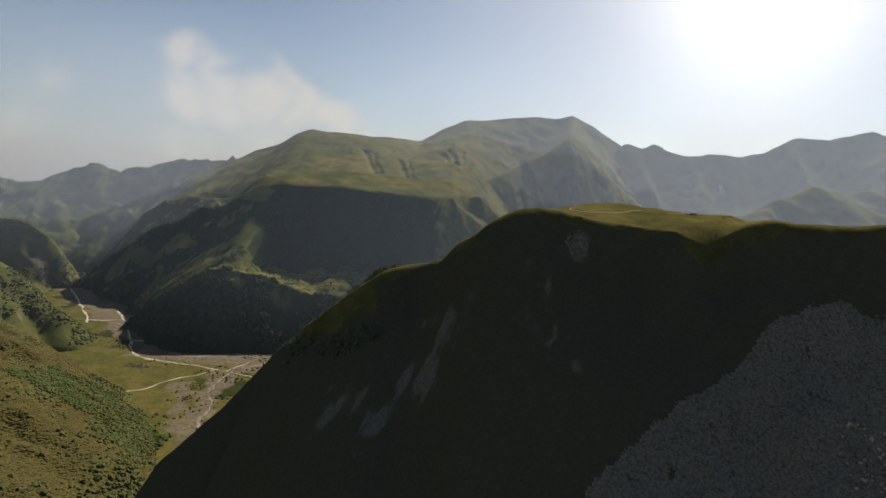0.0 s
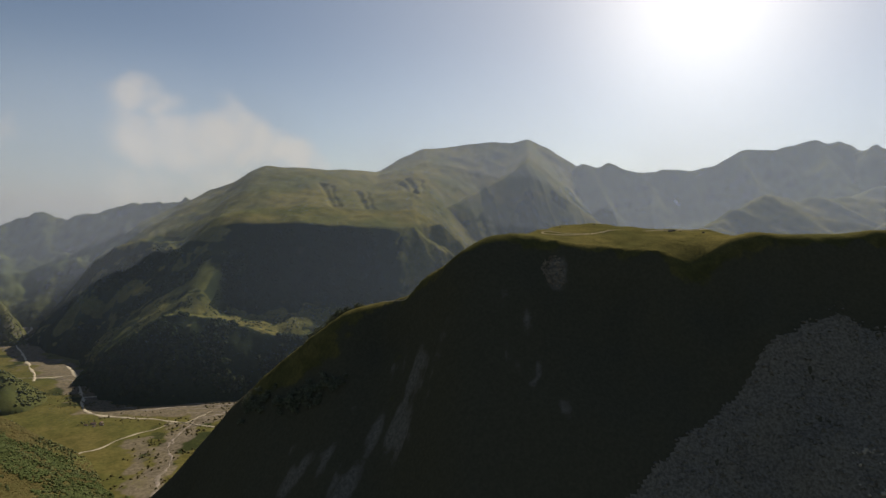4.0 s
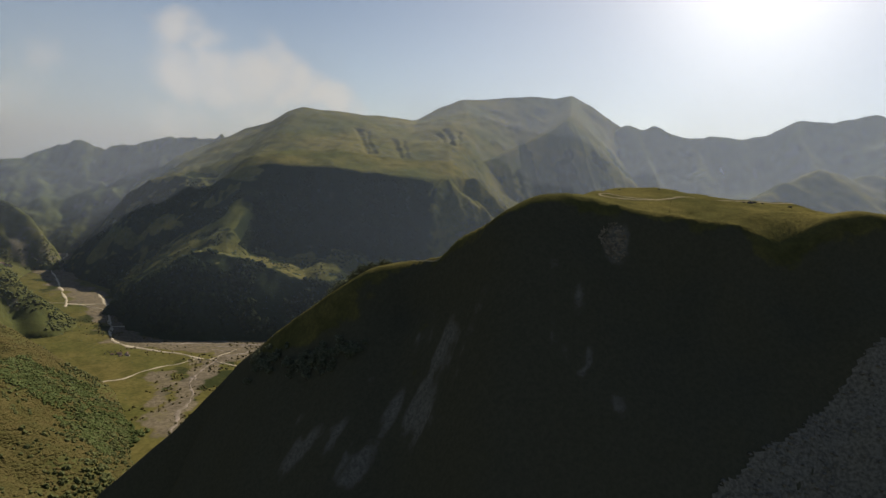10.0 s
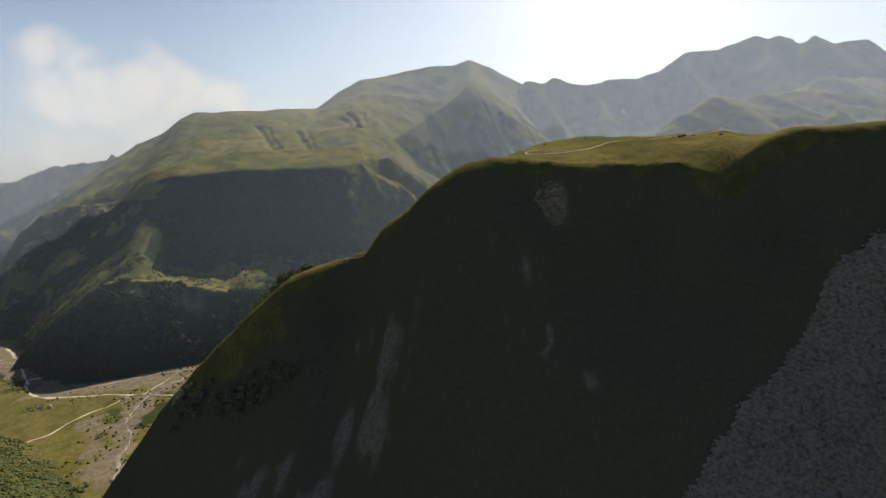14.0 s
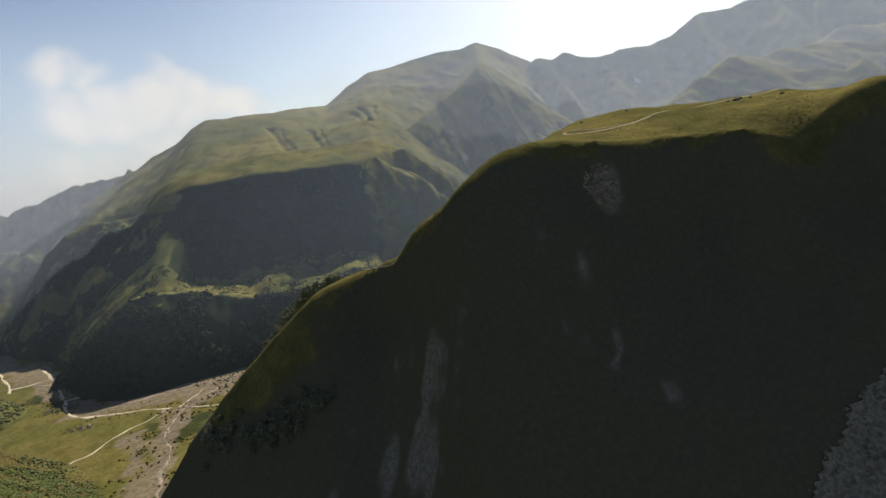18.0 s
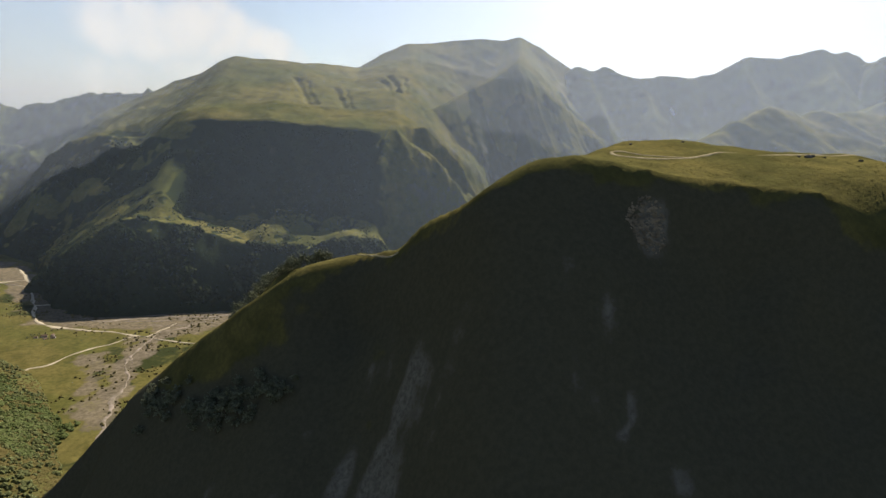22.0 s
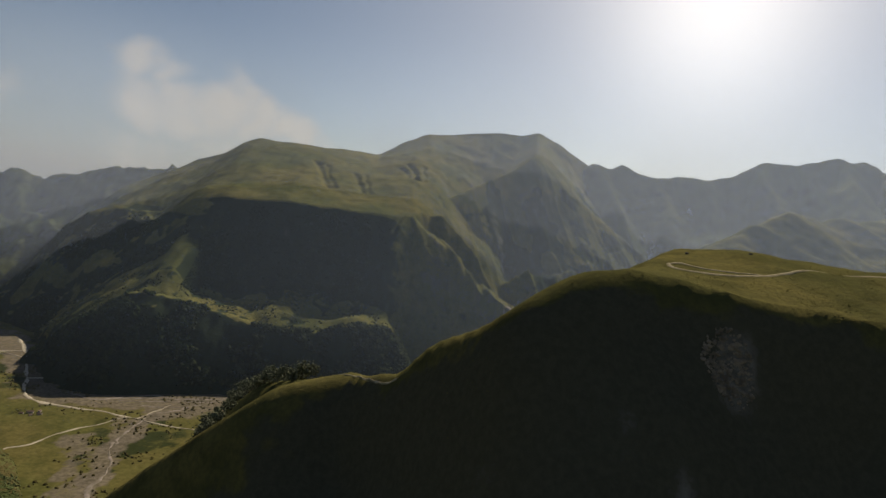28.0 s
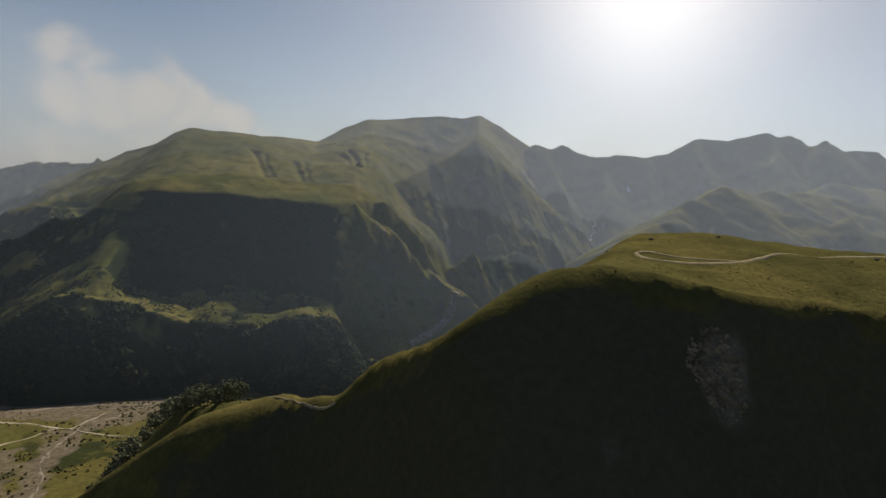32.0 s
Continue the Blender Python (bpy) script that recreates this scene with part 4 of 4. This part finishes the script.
# ---- woods and shrubs too many to count ----
def wood_sizes(n, lo, hi, seed):
    return lo + (hi - lo) * np.random.RandomState(seed).rand(n) ** 1.5


def on_knoll(x, y):
    crest = line_y(x, KNOLL)
    return step(knoll_height(x, y), FLOOR + 10, FLOOR + 40) * step(y, crest + 14, crest + 2) * step(fbm(x, y, 60, 321, 4), -0.28, 0.0)


# Two leaf colours carry the knoll's shaded left and sunlit right end.
wx, wy = scatter(6000, -1000, 160, 1680, 2080, lambda x, y: on_knoll(x, y) * step(x + 120 * fbm(x, y, 120, 323, 3), -380, -560), 21)
tagged(lumps("knoll_wood", np.stack([wx, wy, knoll_height(wx, wy) + 1.5], 1), wood_sizes(len(wx), 2.6, 7.0, 22), MAT_PINE, 23, 1.15), "dark mixed wood covering the steep knoll", "wood", kind="stuff")
wx, wy = scatter(6500, -800, 160, 1680, 2080, lambda x, y: on_knoll(x, y) * step(x + 120 * fbm(x, y, 120, 323, 3), -600, -420), 19)
tagged(lumps("knoll_wood", np.stack([wx, wy, knoll_height(wx, wy) + 2.0], 1), wood_sizes(len(wx), 2.6, 7.5, 18), MAT_WOOD, 17, 0.95), "wood on the knoll's right end, coloured lighter for its sunlight", "wood", kind="stuff")


def on_shoulder(x, y):
    strip = meadow_strip(x, y)
    z = mountain_at(x, y)
    return step(z, FLOOR + 6, FLOOR + 20) * step(z, -150, -190) * step(fbm(x, y, 110, 98, 5), -0.06, 0.12) * (1 - strip)


wx, wy = scatter(7000, -1300, -540, 1930, 2700, on_shoulder, 24)
tagged(lumps("mountain_wood", np.stack([wx, wy, mountain_at(wx, wy) + 1.0], 1), wood_sizes(len(wx), 2.2, 6.5, 25), MAT_PINE, 26, 1.0), "dark mixed wood over the shoulder of the mountain", "wood", kind="stuff")
wx, wy = scatter(900, -1010, 40, 2000, 2330, lambda x, y: meadow_strip(x, y) * step(fbm(x, y, 40, 109, 4), 0.0, 0.22), 20)
tagged(lumps("meadow_shrubs", np.stack([wx, wy, mountain_at(wx, wy) + 0.5], 1), wood_sizes(len(wx), 1.6, 4.2, 13), MAT_WOOD, 12, 0.8), "dark shrubs scattered over the mountain meadow", "shrubs", kind="stuff")
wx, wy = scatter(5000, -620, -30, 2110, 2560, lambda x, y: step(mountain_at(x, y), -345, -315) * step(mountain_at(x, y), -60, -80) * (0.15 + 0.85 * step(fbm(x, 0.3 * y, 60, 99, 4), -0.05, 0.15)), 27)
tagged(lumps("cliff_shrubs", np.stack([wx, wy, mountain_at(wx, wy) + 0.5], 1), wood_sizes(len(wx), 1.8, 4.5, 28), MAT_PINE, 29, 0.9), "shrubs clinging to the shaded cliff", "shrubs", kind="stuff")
wx, wy = scatter(3500, 60, 1000, 2180, 3350, lambda x, y: step(mountain_at(x, y), FLOOR + 20, FLOOR + 60) * step(mountain_at(x, y), -90, -150) * (0.1 + 0.9 * step(fbm(x + 0.3 * y, 0.4 * y, 70, 103, 4), 0.05, 0.25)), 34)
tagged(lumps("gorge_shrubs", np.stack([wx, wy, mountain_at(wx, wy) + 0.5], 1), wood_sizes(len(wx), 1.2, 2.8, 44), MAT_SHRUB, 45, 0.7), "scattered shrubs on the ribbed slopes above the gorge", "shrubs", kind="stuff")


def side_height(x, y):
    ix, iy = np.clip((x + 2300) / 9.0, 0, VX.shape[1] - 1.001), np.clip((y + 100) / 9.0, 0, VX.shape[0] - 1.001)
    a, b = ix.astype(int), iy.astype(int)
    fx, fy = ix - a, iy - b
    return (VZ[b, a] * (1 - fx) + VZ[b, a + 1] * fx) * (1 - fy) + (VZ[b + 1, a] * (1 - fx) + VZ[b + 1, a + 1] * fx) * fy


wx, wy = scatter(42000, -1000, -330, 640, 1520, lambda x, y: step(side_height(x, y), FLOOR + 3, FLOOR + 12) * (0.25 + 0.75 * step(fbm(x, y, 90, 331, 4), -0.2, 0.05)), 31)
tagged(lumps("slope_shrubs", np.stack([wx, wy, side_height(wx, wy) + 0.5], 1), wood_sizes(len(wx), 1.6, 4.2, 32), MAT_SHRUB, 33, 0.20), "olive green shrubs covering the sunlit valley side", "shrubs", kind="stuff")
wx, wy = scatter(2600, -900, -340, 700, 1460, lambda x, y: step(side_height(x, y), FLOOR + 70, FLOOR + 25) * step(side_height(x, y), FLOOR + 1, FLOOR + 4) * step(fbm(x, y, 70, 335, 4), -0.12, 0.1) + 0.25 * step(fbm(x, y, 50, 336, 3), 0.1, 0.2), 35)
tagged(lumps("slope_trees", np.stack([wx, wy, side_height(wx, wy) + 1.5], 1), wood_sizes(len(wx), 2.0, 4.8, 36), MAT_LEAF, 37, 0.9), "darker green trees and tall bushes at the foot of the valley side", "trees", kind="stuff")
wx, wy = scatter(3200, -760, -480, 1030, 1310, lambda x, y: step(np.abs(y - np.interp(x, [-760, -640, -520], [1180, 1200, 1110]) + fbm(x, y, 60, 338, 3) * 50), 95, 60) * (0.2 + 0.8 * step(fbm(x, y, 30, 337, 3), -0.2, 0.0)), 46)
tagged(lumps("tree_belt", np.stack([wx, wy, np.maximum(side_height(wx, wy), floor_height(wx, wy)) + 1.5], 1), wood_sizes(len(wx), 1.8, 4.4, 47), MAT_BELT, 48, 0.6), "dense dark green belt of trees beside the meadow", "trees", kind="stuff")
wx, wy = scatter(160, -1140, -975, 1825, 1895, lambda x, y: step(np.abs(y - np.interp(x, [-1130, -985], [1885, 1839])), 9, 3), 38)
tagged(lumps("hedge", np.stack([wx, wy, floor_height(wx, wy) + 1.0], 1), wood_sizes(len(wx), 1.5, 3.5, 39), MAT_LEAF, 40, 0.9), "dark hedge of bushes across the valley meadow", "hedge", kind="stuff")
wx, wy = scatter(14000, -1900, -900, 1500, 2560, lambda x, y: step(side_height(x, y), FLOOR + 3, FLOOR + 15) * step(fbm(x, y, 110, 341, 4), -0.3, -0.05), 41)
tagged(lumps("slope_wood", np.stack([wx, wy, side_height(wx, wy) + 2.0], 1), wood_sizes(len(wx), 2.5, 5.5, 42), MAT_LEAF, 43, 0.45), "dark green wood on the far valley side", "wood", kind="stuff")
wx, wy = scatter(900, -1000, -330, 1100, 1900, lambda x, y: step(np.minimum(*floor_beds(x, y)), 130, 50) * step(fbm(x, y, 70, 351, 4), 0.0, 0.2), 51)
tagged(lumps("riverside_shrubs", np.stack([wx, wy, floor_height(wx, wy) + 0.6], 1), wood_sizes(len(wx), 1.2, 3.5, 52), MAT_SHRUB, 53, 0.9), "low green shrubs along the gravel river bed", "shrubs", kind="stuff")


# ---- trees on the spur ----
def part(name, bm, mat, parent, label=""):
    me = bpy.data.meshes.new(name)
    bm.to_mesh(me)
    bm.free()
    me.materials.append(mat)
    ob = new(name, me)
    ob.parent = parent
    return tagged(ob, label)


def limb(bm, a, b, r0, r1, sides=6):
    """A tapered length of trunk or branch."""
    axis = (b - a).normalized()
    u = axis.orthogonal().normalized()
    v = axis.cross(u)
    rings = []
    for p, r in ((a, r0), ((a + b) / 2 + u * r0 * 0.4, (r0 + r1) / 2), (b, r1)):
        rings.append([bm.verts.new(p + (u * math.cos(6.2832 * k / sides) + v * math.sin(6.2832 * k / sides)) * r) for k in range(sides)])
    for lo, hi in zip(rings, rings[1:]):
        for k in range(sides):
            bm.faces.new((lo[k], lo[(k + 1) % sides], hi[(k + 1) % sides], hi[k]))
    bm.faces.new(rings[-1])


def make_tree(seed, height, spread, bushy):
    rnd = random.Random(seed)
    root = new("tree")
    trunk, tips = bmesh.new(), []
    top = Vector((rnd.uniform(-0.3, 0.3), rnd.uniform(-0.3, 0.3), height * 0.75))
    limb(trunk, Vector((0, 0, -0.8)), top, height * 0.028, height * 0.010, 7)
    tips.append(top)
    for k in range(7 if bushy else 5):
        start = Vector((0, 0, 0)).lerp(top, rnd.uniform(0.15 if bushy else 0.35, 0.85))
        ang = k * 2.4 + rnd.uniform(-0.4, 0.4)
        end = start + Vector((math.cos(ang) * spread * rnd.uniform(0.55, 0.95), math.sin(ang) * spread * rnd.uniform(0.55, 0.95), height * rnd.uniform(0.05, 0.28)))
        limb(trunk, start, end, height * 0.014, height * 0.005, 5)
        tips.append(end)
        tips.append(start.lerp(end, 0.6))
    part("trunk", trunk, MAT_BARK, root)
    crown = bmesh.new()
    for tip in tips:
        for _ in range(8):
            off = Vector((rnd.gauss(0, 1), rnd.gauss(0, 1), rnd.gauss(0, 0.75))) * spread * 0.26
            size = spread * rnd.uniform(0.09, 0.22)
            m = Matrix.Translation(tip + off) @ Euler((rnd.uniform(0, 3), rnd.uniform(0, 3), rnd.uniform(0, 3))).to_matrix().to_4x4() @ Matrix.Diagonal((size, size * 0.8, size * 0.55, 1))
            bmesh.ops.create_icosphere(crown, subdivisions=1, radius=1.0, matrix=m)
    for v in crown.verts:
        v.co += Vector((rnd.uniform(-1, 1), rnd.uniform(-1, 1), rnd.uniform(-1, 1))) * spread * 0.05
    part("crown", crown, MAT_BUSH, root)
    return root


def at_hill(x, y):
    return float(hill_at(x, y))


KINDS = [make_tree(71, 7.5, 2.8, False), make_tree(72, 6.0, 2.6, True), make_tree(73, 4.2, 2.2, True), make_tree(74, 8.5, 3.2, False)]
LABELS = ["rounded leafy tree on the back of the grassy spur", "bushy broadleaf tree beside others on the spur", "low dense bush on the shaded slope", "tall leafy tree standing on the spur"]
GROUP = "trees on the spur"
for ob, label in zip(KINDS, LABELS):
    tagged(ob, label, "tree", GROUP)
FRONT = [(-97, 425), (-89, 417), (-80, 410), (-69, 403), (-61, 396), (-52, 391), (-43, 386), (-36, 383)]
BEHIND = [(-28, 446), (-38, 458), (-50, 480), (-58, 510), (-54, 540), (-66, 500), (-80, 486), (-70, 460)]
spots = []
tree_rnd = random.Random(9)
for line, count, wide, down in ((FRONT, 85, 2.8, 0.0), (BEHIND, 105, 7.0, 6.0)):
    for k in range(count):
        s_ = tree_rnd.random() * (len(line) - 1.001)
        a, b = line[int(s_)], line[int(s_) + 1]
        f = s_ - int(s_)
        spots.append((a[0] + (b[0] - a[0]) * f + tree_rnd.gauss(0, wide), a[1] + (b[1] - a[1]) * f + tree_rnd.gauss(0, wide) + down, line is FRONT))
for k, (tx, ty, front) in enumerate(spots):
    base = KINDS[tree_rnd.choice((0, 1, 1, 2)) if front else tree_rnd.choice((1, 1, 2, 2))]
    place = pose(tx, ty, at_hill(tx, ty), 0, 0, tree_rnd.uniform(0, 360)) @ Matrix.Scale(tree_rnd.uniform(0.55, 0.95) if front else tree_rnd.uniform(0.75, 1.25), 4)
    if k < 4:
        KINDS[k].matrix_basis = place
        base = None
    else:
        ob = copy_thing(base, place)
        ob.matrix_basis = place
bx, by = scatter(140, -130, 40, 425, 560, lambda x, y: 0.5 * step(hill_at(x, y), -170, -60) * step(near_line(x, y, SPUR)[0], 6, 20), 61)
tagged(lumps("hill_bushes", np.stack([bx, by, hill_at(bx, by) + 0.3], 1), wood_sizes(len(bx), 0.3, 0.8, 62), MAT_SHRUB, 63, 0.8), "scattered low bushes on the hill slopes", "bushes", kind="stuff")


gx, gy = scatter(7000, 25, 215, 350, 485, lambda x, y: step(hill_at(x, y), -24, -14) * (0.1 + 0.9 * step(fbm(x, y, 16, 65, 4), -0.1, 0.2)), 64)
tagged(lumps("grass_tufts", np.stack([gx, gy, hill_at(gx, gy)], 1), 0.12 + 0.28 * np.random.RandomState(67).rand(len(gx)) ** 2, MAT_TUFT, 68, 0.2), "dry grass tussocks on the sunlit plateau", "grass", kind="stuff")
gx, gy = scatter(1800, -90, 25, 360, 470, lambda x, y: step(near_line(x, y, SPUR)[0], 12, 4) * 0.9, 69)
tagged(lumps("grass_tufts", np.stack([gx, gy, hill_at(gx, gy)], 1), 0.1 + 0.24 * np.random.RandomState(70).rand(len(gx)) ** 2, MAT_TUFT, 71, 0.2), "dry grass tussocks along the spur", "grass", kind="stuff")


# ---- farm in the valley and village on the far shoulder ----
def make_house(width, depth, height, roof_mat):
    root = new("house")
    w2, d2 = width / 2, depth / 2
    wall = bmesh.new()
    ring = [(-w2, -d2), (w2, -d2), (w2, d2), (-w2, d2)]
    low = [wall.verts.new((x, y, -1.5)) for x, y in ring]
    high = [wall.verts.new((x, y, height)) for x, y in ring]
    tips = [wall.verts.new((-w2, 0, height + depth * 0.32)), wall.verts.new((w2, 0, height + depth * 0.32))]
    for k in (0, 2):
        wall.faces.new((low[k], low[k + 1], high[k + 1], high[k]))
    wall.faces.new((low[1], low[2], high[2], tips[1], high[1]))
    wall.faces.new((low[3], low[0], high[0], tips[0], high[3]))
    part("wall", wall, MAT_WALL, root)
    for side in (-1, 1):
        roof = bmesh.new()
        e = 0.5
        a = [(-w2 - e, 0, height + depth * 0.32 + 0.15), (w2 + e, 0, height + depth * 0.32 + 0.15), (w2 + e, side * (d2 + e), height - 0.2), (-w2 - e, side * (d2 + e), height - 0.2)]
        top = [roof.verts.new(p) for p in a]
        under = [roof.verts.new((p[0], p[1], p[2] - 0.18)) for p in a]
        roof.faces.new(top)
        roof.faces.new(under[::-1])
        for k in range(4):
            roof.faces.new((top[k], top[(k + 1) % 4], under[(k + 1) % 4], under[k]))
        part("roof", roof, roof_mat, root)
    for k, x in enumerate((-w2 * 0.55, 0.0, w2 * 0.55)):
        bm = bmesh.new()
        tall = 2.0 if k == 1 else 1.1
        bmesh.ops.create_cube(bm, size=1.0, matrix=Matrix.Translation((x, -d2 - 0.02, tall / 2 + (0 if k == 1 else 1.0))) @ Matrix.Diagonal((1.0, 0.12, tall, 1)))
        part("door" if k == 1 else "window", bm, MAT_STONE, root)
    return root


def floor_z(x, y):
    return float(floor_height(np.array([float(x)]), np.array([float(y)]))[0])


farm = make_house(11, 7, 3.2, MAT_ROOF)
tagged(farm, "small pale farmhouse with a rusty roof in the meadow", "house", "farm buildings")
farm.matrix_basis = pose(-730, 1580, floor_z(-730, 1580), 0, 0, 20)
for x, y, turn, size in ((-716, 1588, 100, 0.8), (-744, 1572, 15, 0.7), (-722, 1566, 60, 0.6), (-708, 1574, 10, 0.75)):
    ob = copy_thing(farm, pose(x, y, floor_z(x, y), 0, 0, turn))
    ob.scale = (size, size, size)
    tagged(ob, "low farm shed with a rusty roof in the meadow", "shed")
village = make_house(12, 8, 5.0, MAT_ROOF)
tagged(village, "pale two-storey village house on the hill shoulder", "house", "village houses")
vr = random.Random(4)
first = True
for k in range(16):
    x, y = -1660 + vr.uniform(0, 190), 2290 + vr.uniform(-45, 45)
    z = float(side_height(np.array([x]), np.array([y]))[0])
    m = pose(x, y, z + 0.5, 0, 0, vr.uniform(0, 180))
    if first:
        village.matrix_basis, first = m, False
    else:
        copy_thing(village, m)

# ---- trees round the farm ----
for k in range(9):
    x, y = -735 + vr.uniform(-28, 20), 1580 + vr.uniform(-22, 22)
    ob = copy_thing(KINDS[1], pose(x, y, floor_z(x, y), 0, 0, vr.uniform(0, 360)))
    tagged(ob, "leafy tree beside the valley farm buildings", "tree", "trees at the farm")

# ---- rocks on the plateau ----
def boulder(seed, size):
    rnd = random.Random(seed)
    bm = bmesh.new()
    bmesh.ops.create_icosphere(bm, subdivisions=3, radius=1.0)
    for v in bm.verts:
        k = 1 + 0.35 * noise.noise(v.co * 1.3 + Vector((seed, 0, 0))) + 0.12 * noise.noise(v.co * 4 + Vector((0, seed, 0)))
        v.co = Vector((v.co.x * size * 1.3, v.co.y * size, v.co.z * size * 0.7)) * k
    me = bpy.data.meshes.new("boulder")
    bm.to_mesh(me)
    bm.free()
    me.materials.append(MAT_STONE)
    return new("boulder", me)


for k, (x, y, size) in enumerate(((163, 411, 1.2), (166, 413, 0.9), (161, 414, 0.6), (169, 410, 0.5), (182, 407, 0.7), (123, 436, 0.6), (86, 437, 0.5), (102, 440, 0.6))):
    ob = boulder(k + 1, size)
    ob.matrix_basis = pose(x, y, at_hill(x, y) + size * 0.25, 0, 0, k * 40)
    tagged(ob, "dark weathered boulder lying in the plateau grass", "boulder", "boulders on the plateau")

# ---- snow patch high in the corrie ----
def far_height(x, y):
    ix, iy = np.clip((x - 880) / 14.0, 0, RX.shape[1] - 1.001), np.clip((y - 2700) / 14.0, 0, RX.shape[0] - 1.001)
    a, b = ix.astype(int), iy.astype(int)
    fx, fy = ix - a, iy - b
    return (RZ[b, a] * (1 - fx) + RZ[b, a + 1] * fx) * (1 - fy) + (RZ[b + 1, a] * (1 - fx) + RZ[b + 1, a + 1] * fx) * fy


NX, NY = grid(1545, 1580, 3545, 3620, 4.0)
tagged(sheet("snow_patch", NX, NY, far_height(NX, NY) + 3.0, MAT_SNOW, keep=((NX - 1562) / 11) ** 2 + ((NY - 3582) / 30) ** 2 + fbm(NX, NY, 15, 361) < 1.0), "small white patch of old snow in a corrie", "snow patch", kind="stuff")

ribbon("stream", [(1282, 3362, 0), (1290, 3345, 0), (1266, 3328, 0), (1272, 3305, 0), (1246, 3285, 0), (1240, 3262, 0), (1222, 3240, 0)], 9.0, far_height, MAT_WATER, 2.5, "white mountain stream falling through the far gorge", "stream", 5.0, 72)
